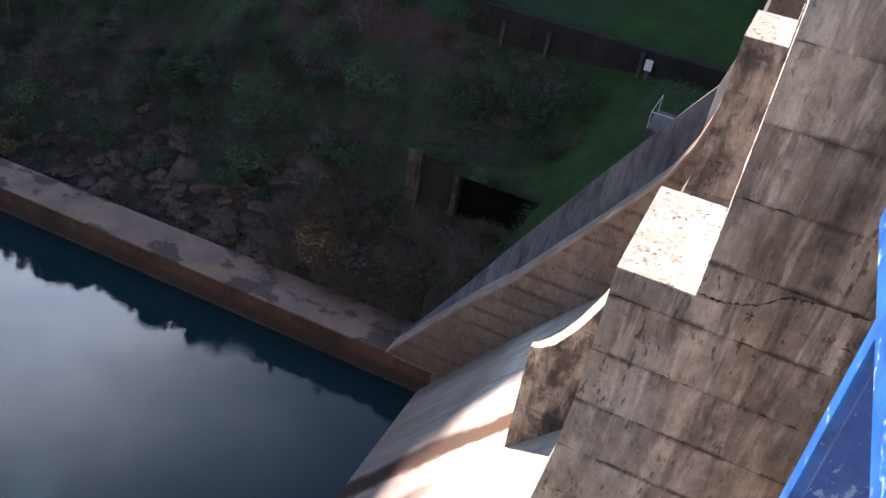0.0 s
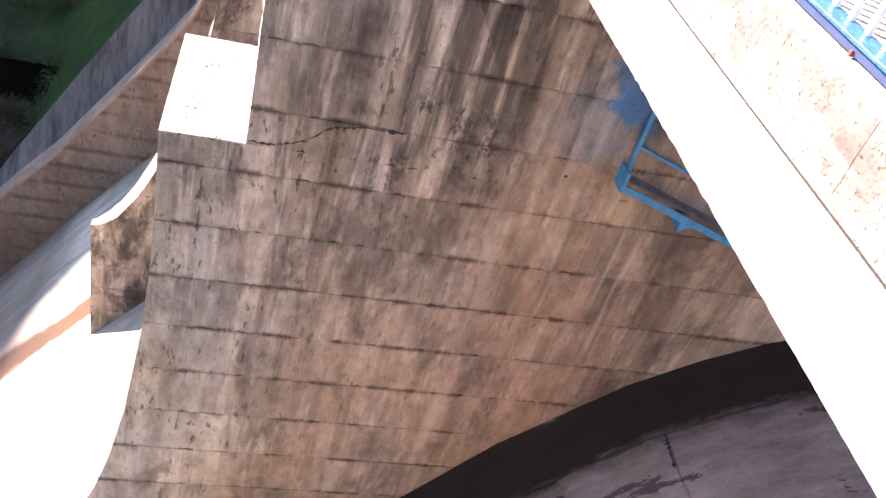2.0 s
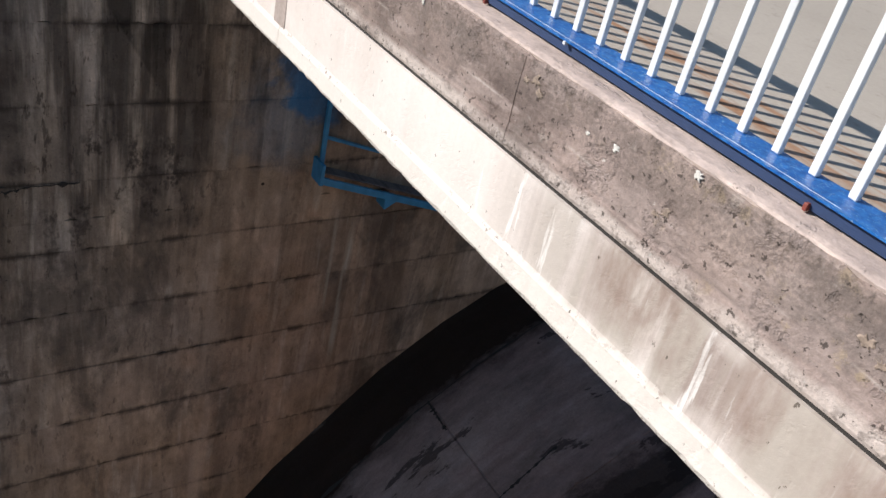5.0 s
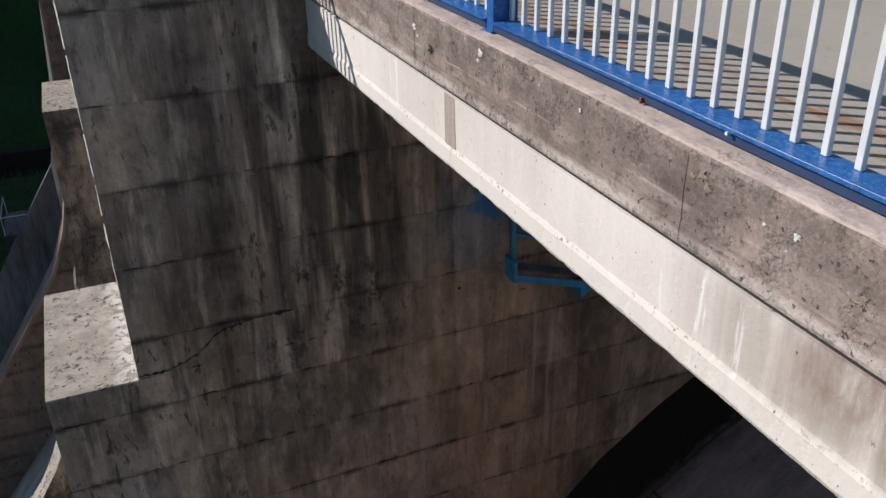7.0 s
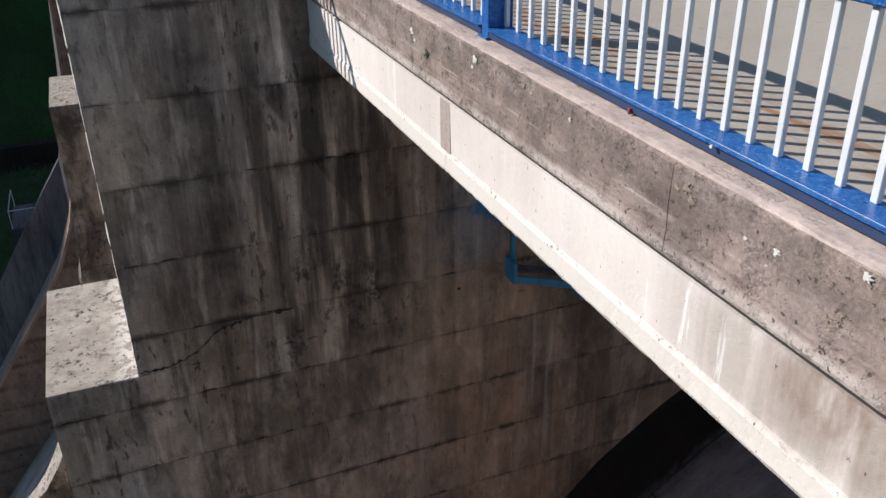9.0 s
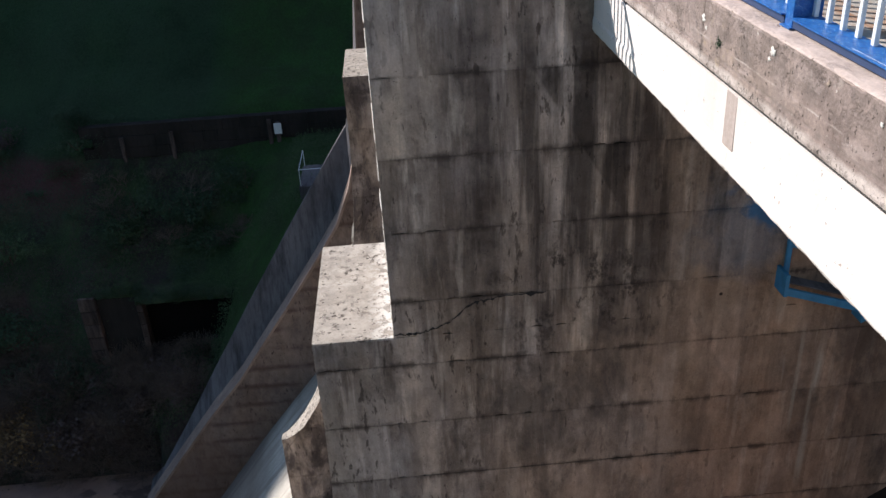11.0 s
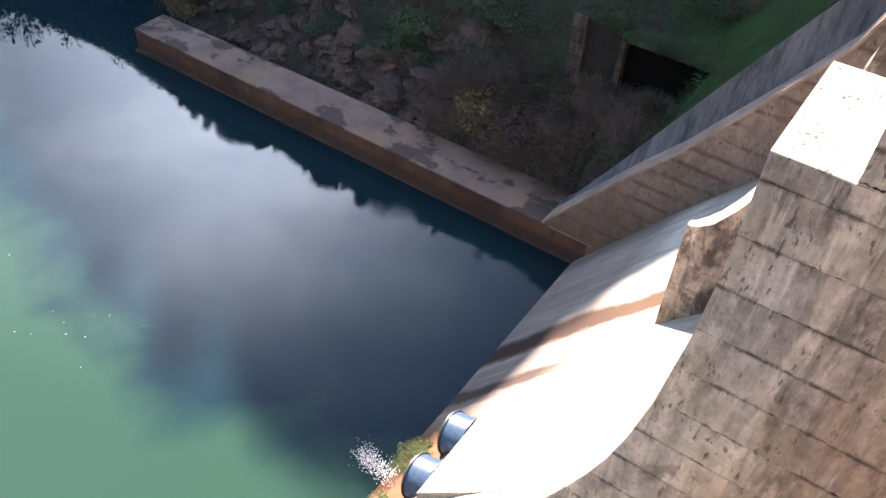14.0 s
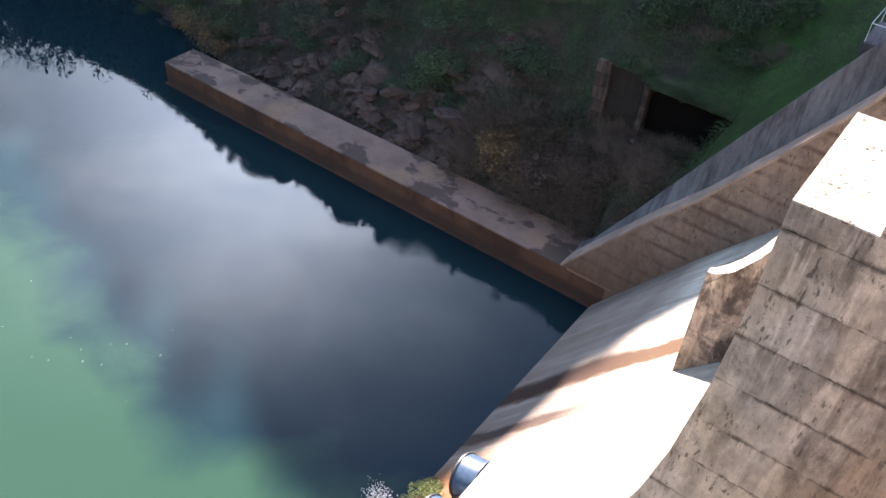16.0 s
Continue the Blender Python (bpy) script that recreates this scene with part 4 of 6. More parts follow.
def floor_joint(x0, x1, y0, y1, seed):
    """An open, chipped joint in the floor: a thin dark filled groove with ragged rims."""
    rng, bm = random.Random(seed), bmesh.new()
    n, lift, rings = 26, 0.036, []
    for i in range(n + 1):
        x, y = x0 + (x1 - x0) * i / n, y0 + (y1 - y0) * i / n
        w = 0.010 + abs(rng.gauss(0, 0.010)) + (0.04 if rng.random() < 0.08 else 0)
        a = Vector((x1 - x0, y1 - y0, 0)).normalized().cross(Vector((0, 0, 1)))
        p, q = Vector((x, y, 0)) - a * w * rng.uniform(0.4, 1.0), Vector((x, y, 0)) + a * w * rng.uniform(0.4, 1.6)
        rings.append([bm.verts.new((v.x, v.y, lerp(FLOOR, v.y) + lift)) for v in (p, q)])
    for r, q in zip(rings, rings[1:]):
        bm.faces.new((r[0], r[1], q[1], q[0]))
    part("floor_joint", bm, JOINT, near_bay, "dark chipped joint")


for n, spans in enumerate(((9.4, 6.35, -5.30, -5.30), (9.45, 8.7, -7.84, -7.80), (9.42, 9.42, -12.0, -5.3), (5.25, 4.4, -7.81, -7.81), (5.24, 5.24, -12.0, -6.0), (7.0, 7.1, -7.75, -8.9), (9.1, 9.1, -5.2, -2.0))):
    floor_joint(spans[0], spans[1], spans[2], spans[3], 60 + n)

TAIL = [(1.40, -7.0), (1.39, -8.55), (1.42, -10.0), (1.48, -11.08), (1.70, -13.13), (1.96, -14.56), (2.25, -15.65), (2.57, -16.53), (3.19, -18.0),
        (3.70, -19.0), (4.10, -19.55), (4.47, -19.88), (4.80, -20.05), (4.97, -20.06)]


def tail_y(z):
    if z > -7.0:
        return 0.19
    if z < -20.06:
        return 4.97
    return float(np.interp(-z, [-p[1] for p in TAIL], [p[0] for p in TAIL]))


def floor_y(z):
    if z > -8.95:
        return -13.0
    return float(np.interp(-z, [-p[1] for p in FLOOR[2:]], [p[0] for p in FLOOR[2:]]))


def quad_panel(y00, y01, y10, y11, z0, z1, x0, x1, rng):
    """A cast panel (y at near bottom, far bottom, near top, far top) whose lower rim is chipped and uneven."""
    n = max(3, round((y01 - y00) / 0.09))
    low, high = [], []
    for i in range(n + 1):
        k = i / n
        chip = abs(rng.gauss(0, 0.0008)) + (rng.uniform(0.006, 0.040) if rng.random() < 0.13 else 0.0)
        low.append((y00 + (y01 - y00) * k, z0 + (chip if 0 < i < n else 0.0006)))
        high.append((y10 + (y11 - y10) * k, z1))
    bm = bmesh.new()
    f0, f1 = [bm.verts.new((x0, y, z)) for y, z in low], [bm.verts.new((x0, y, z)) for y, z in high]
    b0, b1 = [bm.verts.new((x1, y, z)) for y, z in low], [bm.verts.new((x1, y, z)) for y, z in high]
    for i in range(n):
        bm.faces.new((f0[i], f0[i + 1], f1[i + 1], f1[i]))
        bm.faces.new((b0[i], b0[i + 1], f0[i + 1], f0[i]))
        bm.faces.new((f1[i], f1[i + 1], b1[i + 1], b1[i]))
    for e in (0, n):
        bm.faces.new((f0[e], f1[e], b1[e], b0[e]))
    return bm


def face_panels(owner, x, y_max, y_min, z_low, z_high, width, material, rng, depth=0.03, y_stop=-13.0, splits=(-7.0,)):
    """Cover a wall's face at x with panels, lift by lift, between the two edges y_min(z) and y_max(z). Seams stand upright."""
    k0 = math.floor((z_low - LIFT_AT) / LIFT)
    levels = [LIFT_AT + k * LIFT for k in range(k0, k0 + 60)] + [z_low, z_high] + list(splits)
    levels = sorted({round(z, 3) for z in levels if z_low <= z <= z_high})
    for z0, z1 in zip(levels, levels[1:]):
        if z1 - z0 < 0.12:
            continue
        a0, a1 = max(y_stop, y_min(z0 + 0.01)), max(y_stop, y_min(z1 - 0.01))
        b0, b1 = y_max(z0 + 0.01), y_max(z1 - 0.01)
        inner, outer = max(a0, a1) + 0.25, min(b0, b1) - 0.25
        cuts = []
        y = inner + rng.uniform(0, 0.5) * width
        while y < outer:
            cuts.append(y)
            y += width * rng.uniform(0.6, 1.5)
        low, high = [a0] + cuts + [b0], [a1] + cuts + [b1]
        seam = 0.0008
        for i in range(len(low) - 1):
            p = [low[i] + seam, low[i + 1] - seam, high[i] + seam, high[i + 1] - seam]
            if p[1] - p[0] < 0.03 or p[3] - p[2] < 0.03:
                continue
            lip = rng.uniform(-0.005, 0.005)
            part("wall_panel", quad_panel(*p, z0, z1, x + lip, x + depth + 0.004, rng), material, owner)


def pier(x, wide, label, low, stop, width, seed):
    ob = thing("spillway_pier", label, "pier", "spillway piers", "structure")
    outline = [(-13.0, -1.62), (0.19, -1.62), (0.19, -7.03)] + [(y, z - (0.03 if i == 0 else 0)) for i, (y, z) in enumerate(TAIL)] + [(4.97, -29.0), (-13.0, -29.0)]
    bm = prism(outline, x + 0.03, x + wide)
    for v in bm.verts:
        if v.co.x > x + 1 and v.co.y > 1.35:
            v.co.x = x + wide - (wide - 0.35) * min(1.0, (v.co.y - 1.35) / 3.62)
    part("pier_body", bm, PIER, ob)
    part("ledge", box(x, x + wide, 0.195, 1.40, -7.03, -6.995, 0.008), LEDGE, ob, "flat sunlit ledge top, pale and pitted")
    top = bmesh.new()
    rim = [(y, z) for y, z in TAIL if z < -9.5]
    add_prism(top, [(y + 0.012, z + 0.012) for y, z in rim] + [(y - 0.05, z - 0.05) for y, z in rim[::-1]], x + 0.032, x + wide - 0.002)
    for v in top.verts:
        if v.co.x > x + 1 and v.co.y > 1.35:
            v.co.x = x + wide - (wide - 0.35) * min(1.0, (v.co.y - 1.35) / 3.62)
    part("tail_crown", top, LEDGE, ob, "curved sunlit top of the pier tail")
    part("pier_cap", box(x - 0.05, x + wide + 0.05, -13.0, 0.25, -1.62, -1.50, 0.02), COPETOP, ob)
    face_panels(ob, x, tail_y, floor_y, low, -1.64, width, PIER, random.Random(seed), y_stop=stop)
    return ob


pier(10.77, 3.10, "tall stained concrete spillway pier with horizontal lift joints", -26.5, -13.0, 3.2, 3)
pier(24.42, 3.10, "stained concrete spillway pier standing in the sunlit chute", -26.5, -1.2, 7.0, 5)
def crack(owner, x, points, seed):
    """A ragged dark crack across a face at x."""
    rng, bm, rings = random.Random(seed), bmesh.new(), []
    for k in range(60):
        y = lerp([(i / (len(points) - 1), p[0]) for i, p in enumerate(points)], k / 59)
        z = lerp([(i / (len(points) - 1), p[1]) for i, p in enumerate(points)], k / 59) + rng.gauss(0, 0.012)
        w = abs(rng.gauss(0, 0.012)) + 0.004
        rings.append([bm.verts.new((x, y, z - w)), bm.verts.new((x, y, z + w))])
    for r, q in zip(rings, rings[1:]):
        bm.faces.new((r[0], r[1], q[1], q[0]))
    part("crack", bm, JOINT, owner, "dark ragged crack")


def arris(owner, x, y_of, z_low, z_high, wide, seed):
    """The worn, slanting corner of a pier, lift by lift, which catches the sun."""
    rng, z = random.Random(seed), z_low
    while z < z_high - 0.1:
        top = min(z_high, z + rng.uniform(0.35, 1.1))
        bm, rows = bmesh.new(), []
        for q in np.linspace(z + 0.02, top - rng.uniform(0.03, 0.15), 5):
            w = wide(q) * rng.uniform(0.35, 1.0)
            rows.append([bm.verts.new(p) for p in ((x - 0.004, y_of(q) - 0.002, q), (x + 0.10, y_of(q) + w, q), (x + 0.22, y_of(q) - 0.01, q), (x + 0.05, y_of(q) - 0.05, q))])
        for r, q in zip(rows, rows[1:]):
            for k in range(4):
                bm.faces.new((r[k], r[(k + 1) % 4], q[(k + 1) % 4], q[k]))
        bm.faces.new(rows[0]), bm.faces.new(rows[-1][::-1])
        part("arris", bm, LEDGE, owner, "worn sunlit corner")
        z = top


first, second = bpy.data.objects["spillway_pier"], bpy.data.objects["spillway_pier.001"]
arris(first, 10.77, lambda z: 0.19, -6.98, -1.66, lambda z: 0.018, 71)
arris(second, 24.42, lambda z: 0.19, -6.98, -1.66, lambda z: 0.03, 72)
arris(second, 24.42, tail_y, -14.2, -11.2, lambda z: 0.10 * min(1.0, (-11.1 - z) / 1.4), 73)
crack(bpy.data.objects["spillway_pier"], 10.758, [(0.17, -6.94), (-0.07, -6.95), (-0.31, -6.92), (-0.63, -6.80), (-0.91, -6.55), (-1.15, -6.46), (-1.44, -6.42), (-2.06, -6.42)], 4)
home = thing("spillway_pier", "concrete spillway pier with a railed platform on top", "pier", "spillway piers", "structure")
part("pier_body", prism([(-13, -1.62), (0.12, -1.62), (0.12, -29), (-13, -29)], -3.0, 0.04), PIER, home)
part("pier_cap", box(-3.05, 0.07, -13, 0.15, -1.62, -1.5, 0.02), COPETOP, home)

# ---- the far training wall and the guide wall ----
TW_X = 36.17
CREST = [(1.2, -2.0), (1.3, -7.0), (1.55, -11.0), (2.1, -14.3), (2.4, -15.55), (3.15, -17.35), (4.47, -19.36), (5.9, -21.4), (7.46, -23.55),
         (8.99, -25.7), (10.96, -28.0), (15.7, -34.05)]
BACK = [(1.2, -1.5), (1.3, -5.5), (1.7, -10.0), (2.28, -13.2), (3.3, -14.7), (5.6, -18.2), (8.2, -22.3), (11.1, -27.0), (13.1, -30.3), (15.4, -33.7)]


def crest_y(z):
    return float(np.interp(-z, [-p[1] for p in CREST], [p[0] for p in CREST]))


training = thing("training_wall", "curved concrete training wall stepping down to the river", "retaining wall", kind="structure")
part("wall_body", prism([(-13.0, -2.0)] + CREST + [(15.7, -42), (-13, -42)], TW_X + 0.03, TW_X + 1.50), WALL, training)
crown = bmesh.new()
add_prism(crown, [(y + 0.02, z + 0.02) for y, z in CREST] + [(y - 0.06, z - 0.08) for y, z in CREST[::-1]], TW_X - 0.03, TW_X + 1.48)
part("wall_coping", crown, TWCOPE, training, "narrow pale coping, sunlit higher up")
bm = bmesh.new()
ys = np.linspace(1.3, 15.6, 40)
rows = []
for y in ys:
    zc, zb = lerp(CREST, y), lerp(BACK, y)
    zb = max(zb, zc + 0.05)
    rows.append([bm.verts.new(p) for p in ((TW_X + 1.49, y, zc - 0.3), (TW_X + 1.51, y, zc + 0.03), (TW_X + 2.25, y, zb), (TW_X + 2.55, y, zb), (TW_X + 2.6, y, zb - 6))])
for r, q in zip(rows, rows[1:]):
    for i in range(4):
        bm.faces.new((r[i], r[i + 1], q[i + 1], q[i]))
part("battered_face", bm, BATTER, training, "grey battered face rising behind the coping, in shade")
face_panels(training, TW_X, crest_y, floor_y, -36.5, -6.0, 9.0, WALL, random.Random(8), y_stop=-1.0, splits=())

guide = thing("guide_wall", "long rust-stained concrete guide wall standing in the river", "guide wall", kind="structure")
part("wall_face", box(TW_X - 0.012, TW_X + 2.88, 12.6, 52.0, -42, -34.22, 0.006), RUST, guide, "rust-brown wet concrete face with a dark tide band")
top = box(TW_X - 0.02, TW_X + 2.90, 12.2, 52.02, -34.22, -34.08, 0.03)
for v in top.verts:
    if v.co.x > TW_X + 2:
        v.co.x += 0.62 * min(1.0, (52.0 - v.co.y) / 33.0)
part("wall_top", top, JETTY, guide, "flat tan concrete top with damp patches")
part("plinth", box(TW_X - 0.22, TW_X + 0.1, 13.2, 52.1, -37, -35.80, 0.04), RUST, guide, "narrow rusty plinth at the waterline")
ring = bmesh.new()
for k in range(20):
    a, b = k * math.tau / 20, (k + 1) * math.tau / 20
    add_tube(ring, (37.6 + 0.75 * math.cos(a), 50.6 + 0.75 * math.sin(a), -34.05), (37.6 + 0.75 * math.cos(b), 50.6 + 0.75 * math.sin(b), -34.05), 0.09, 6)
part("hatch_ring", ring, JETTY, guide, "round raised hatch rim")

# ---- outlet works beside the chute ----
outlet = thing("outlet_block", "pale concrete block over the outlet pipes", "outlet block", kind="structure")
def above(y):
    return lerp(FLOOR, y)
part("block_body", prism([(6.9, above(6.9) - 0.4), (6.9, above(6.9) + 0.02), (9.95, above(9.95) + 0.75), (9.95, above(9.95) - 2.5)], 15.3, 20.6), LEDGE, outlet)
curb = thing("chute_curb", "low concrete curb wall along the chute", "curb", kind="structure")
part("curb_wall", prism([(4.9, above(4.9) - 3), (4.9, above(4.9) + 0.25), (11.0, above(11.0) + 0.35), (11.0, above(11.0) - 6)], 13.6, 14.35), LEDGE, curb)


def outlet_pipe(x, y, z):
    ob = thing("outlet_pipe", "large blue-grey steel outlet pipe with bolted flanges", "pipe", "outlet pipes", at=(x, y, z))
    r, n = 1.02, 72
    def ringed(y0, y1, ro, ri):
        bm = bmesh.new()
        loops = [[bm.verts.new((rad * math.cos(k * math.tau / n), yy, rad * math.sin(k * math.tau / n))) for k in range(n)]
                 for yy, rad in ((y0, ro), (y1, ro), (y1, ri), (y0, ri))]
        for i in range(4):
            for k in range(n):
                bm.faces.new((loops[i][k], loops[i][(k + 1) % n], loops[(i + 1) % 4][(k + 1) % n], loops[(i + 1) % 4][k]))
        return bm
    part("barrel", ringed(-0.4, 1.15, r, r - 0.06), PIPE, ob)
    flange = part("flange", ringed(0.02, 0.12, r + 0.09, r - 0.02), PIPE, ob)
    part("end_rim", ringed(1.10, 1.20, r + 0.05, r - 0.08), STEEL, ob, "dark end rim")
    part("shutter", tube((0, 0.6, 0), (0, 0.65, 0), r - 0.05, 32), STEEL, ob, "dark steel shutter inside")
    for k in range(16):
        a = k * math.tau / 16
        part("bolt", tube((1.03 * math.cos(a), -0.03, 1.03 * math.sin(a)), (1.03 * math.cos(a), 0.16, 1.03 * math.sin(a)), 0.025, 6), STEEL, flange)
    ob.rotation_euler = (radians(-14), 0, 0)
    return ob


outlet_pipe(16.75, 9.8, -32.2)
outlet_pipe(19.4, 9.8, -32.1)

# ---- water ----
bm = bmesh.new()
bmesh.ops.create_grid(bm, x_segments=2, y_segments=2, size=1)
bmesh.ops.transform(bm, matrix=Matrix.Translation((20, 212, WATER_Z)) @ Matrix.Diagonal((220, 205, 1, 1)), verts=bm.verts[:])
tagged(part("water", bm, WATER), "still green river water reflecting cloudy sky", "river", kind="structure")

# ---- the hillside ----
GY = [-60, 0, 6, 9, 11, 12, 20.5, 21.5, 26, 40, 55, 80, 140, 178, 189, 197, 205, 213, 230, 450]
GD = [
    (-3.0, [-30, -30, -32, -36, -38, -40, -42, -42, -42, -42, -42, -44, -44, -44, -44, -44, -44, -44, -44, -44]),
    (0.6, [-10, -19, -21.5, -25, -28, -29.5, -36.3, -36.4, -36.5, -37.4, -39, -41, -41, -41, -41, -41, -41, -41, -41, -41]),
    (4.0, [-10, -19.3, -20.4, -24, -27, -29.8, -33.0, -33.2, -33.8, -34.3, -37.6, -40, -40.5, -40, -40, -40, -40, -40, -40, -40]),
    (6.15, [-10, -19.3, -20.0, -23.5, -26, -30.4, -30.6, -31.5, -32.2, -33, -36.2, -39, -40, -40, -40, -40, -40, -40, -40, -40]),
    (6.5, [-10, -19.3, -19.9, -23.2, -25.4, -25.9, -25.9, -30.5, -31.6, -32.3, -35, -38, -39, -39, -39, -39, -39, -39, -39, -39]),
    (9.5, [-9, -19.4, -19.6, -22.0, -24.0, -24.6, -25.2, -26.0, -27.6, -29, -31, -35, -37, -37, -37, -37, -37, -37, -37, -37]),
    (14.2, [-8, -19.8, -19.8, -19.9, -20.0, -20.1, -20.3, -20.6, -22.5, -25, -27, -30, -33, -34, -34, -34, -34, -34, -34, -34]),
    (15.2, [-6, -17.9, -17.9, -17.9, -17.9, -18, -18.3, -18.6, -21, -24.2, -26.2, -29.2, -32, -33, -33, -33, -33, -33, -33, -33]),
    (20, [-4, -15.5, -15.5, -15.5, -15.5, -15.5, -15.8, -16, -17.5, -20, -22, -25, -28, -30, -30, -30, -30, -30, -30, -30]),
    (30, [2, -6, -6, -6, -6, -6, -6, -6, -7, -9, -11, -14, -18, -20, -20, -20, -20, -20, -20, -20]),
    (46, [10] * 11 + [6, 0, -4, -4, -4, -4, -4, -4, -4]),
    (75, [42] * 12 + [40, 38, 38, 38, 38, 38, 38, 34]),
    (117.3, [91] * 11 + [93, 95.5, 98.8, 97, 96, 94.5, 92, 89, 98]),
    (170, [86] * 20),
    (450, [60] * 20),
]
FAR, EDGE_X = 0.95, 40.6


def ground_z(x, y):
    d, yy = x / FAR - EDGE_X, y / FAR
    cols = [np.interp(yy, GY, row) for _, row in GD]
    z = float(np.interp(d, [r[0] for r in GD], cols))
    rough = min(1.0, max(0.0, (d - 1) / 8)) * (0.25 if 5 < d < 8.5 and 10 < yy < 21 else 1.0) * (0.4 if d > 80 else 1.0)
    z += rough * (1.1 * noise.noise((x * 0.11, y * 0.11, 3.0)) + 0.5 * noise.noise((x * 0.35, y * 0.35, 7.0)) + 0.25 * noise.noise((x * 1.1, y * 1.1, 1.0)))
    if d > 100:
        z += 0.6 * noise.noise((x * 0.05, y * 0.22, 5.0)) + 2.2 * max(0.0, noise.noise((x * 0.02, y * 0.3, 2.0))) + 1.5 * abs(noise.noise((x * 0.05, y * 0.95, 4.0)))
        # a saddle in the ridge
        z -= 4.2 * max(0.0, min(1.0, (y - 148.0) / 6.0, (163.5 - y) / 4.0))
    if y > 14.4:
        # cut away behind the guide wall
        cut = -34.7 + 2.6 * max(0.0, x - 39.5) + 6.0 * max(0.0, 15.4 - y)
        z = min(z, cut / FAR)
    return z * FAR


xs = np.concatenate([[36.4, 37.6], np.arange(38.8, 80, 0.6), np.arange(80, 180, 3), np.arange(180, 430, 30)])
ys = np.concatenate([np.arange(-60, 0, 6), np.arange(0, 70, 0.7), np.arange(70, 130, 3), np.arange(130, 230, 0.8), np.arange(230, 430, 30)])
verts = [(float(x), float(y), ground_z(x, y)) for x in xs for y in ys]
n = len(ys)
faces = [(i * n + j, (i + 1) * n + j, (i + 1) * n + j + 1, i * n + j + 1) for i in range(len(xs) - 1) for j in range(n - 1)]
# the near bank closes the valley on the other side
base = len(verts)
bank = [(-10.0, -45.0), (-16, -36.0), (-40, -14.0), (-70, 6.0), (-140, 30.0), (-400, 60.0)]
bys = list(np.arange(6, 430, 20.0))
verts += [(bx, float(by), bz + 2 * noise.noise((bx * 0.05, by * 0.05, 0))) for bx, bz in bank for by in bys]
m = len(bys)
faces += [(base + i * m + j, base + (i + 1) * m + j, base + (i + 1) * m + j + 1, base + i * m + j + 1) for i in range(len(bank) - 1) for j in range(m - 1)]
data = bpy.data.meshes.new("ground")
data.from_pydata(verts, [], faces)
data.materials.append(GROUND)
for p in data.polygons:
    p.use_smooth = True
tagged(new("ground", data), "steep shaded hillside of rough grass, earth and rock", "hillside", kind="structure")

# ---- the bridge ----
bridge = thing("bridge", "concrete crest bridge with a weathered coping over a whitewashed beam", "bridge", kind="structure")
X0, X1 = -6.0, 48.0
def ragged(outline, a, b, loose, amount, seed):
    """A length of the outline (y, z) along x whose corners named in loose are uneven, as cast edges are."""
    rng, bm = random.Random(seed), bmesh.new()
    n = max(2, round((b - a) / 0.07))
    rings = []
    for i in range(n + 1):
        ring = []
        for k, (y, z) in enumerate(outline):
            j = amount * (rng.gauss(0, 0.5) + noise.noise((a + i * 0.21, k * 3.1, seed))) if k in loose else 0
            ring.append(bm.verts.new((a + (b - a) * i / n, y - abs(j) * 0.5, z + j)))
        rings.append(ring)
    for r, q in zip(rings, rings[1:]):
        for k in range(len(outline)):
            bm.faces.new((r[k], r[(k + 1) % len(outline)], q[(k + 1) % len(outline)], q[k]))
    bm.faces.new(rings[0]), bm.faces.new(rings[-1][::-1])
    return bm


for n, (a, b) in enumerate(((X0, 0.2), (0.208, 6.22), (6.228, 10.74), (10.748, X1))):
    part("beam", ragged([(-2.64, -2.062), (-2.644, -2.49), (-2.630, -2.53), (-2.628, -2.66), (-2.645, -2.690), (-3.4, -2.695), (-3.4, -2.062)], a, b, (3, 4), 0.006, n), BRIDGE, bridge, "whitewashed streaky beam face")
part("joint", box(X0, X1, -3.0, -2.662, -2.070, -2.026), JOINT, bridge, "dark dirt-filled joint under the coping")
for n, (a, b) in enumerate(((X0, -0.4), (-0.394, 3.297), (3.303, 7.0), (7.006, 10.7), (10.706, X1))):
    part("coping", ragged([(-2.646, -2.033), (-2.639, -2.012), (-2.638, -1.93), (-2.644, -1.90), (-2.640, -1.74), (-2.642, -1.60), (-2.646, -1.535), (-2.656, -1.520), (-2.70, -1.512), (-3.05, -1.510), (-3.05, -2.033)], a, b, (2, 3, 5, 6, 7), 0.008, 9 + n), COPING, bridge, "rough weathered coping")
part("coping_top", ragged([(-2.657, -1.5130), (-2.668, -1.5060), (-2.70, -1.4995), (-3.05, -1.488), (-3.05, -1.53), (-2.662, -1.53)], X0, X1, (0, 1), 0.0035, 31), COPETOP, bridge, "pale pinkish coping top")
part("deck", box(X0, X1, -9.0, -3.052, -2.03, -1.50), DECK, bridge, "smooth tan deck")
part("rib", box(6.15, 6.36, -2.68, -2.6385, -2.50, -2.066, 0.002), STRIP, bridge, "narrow grey-brown strip on the beam face")



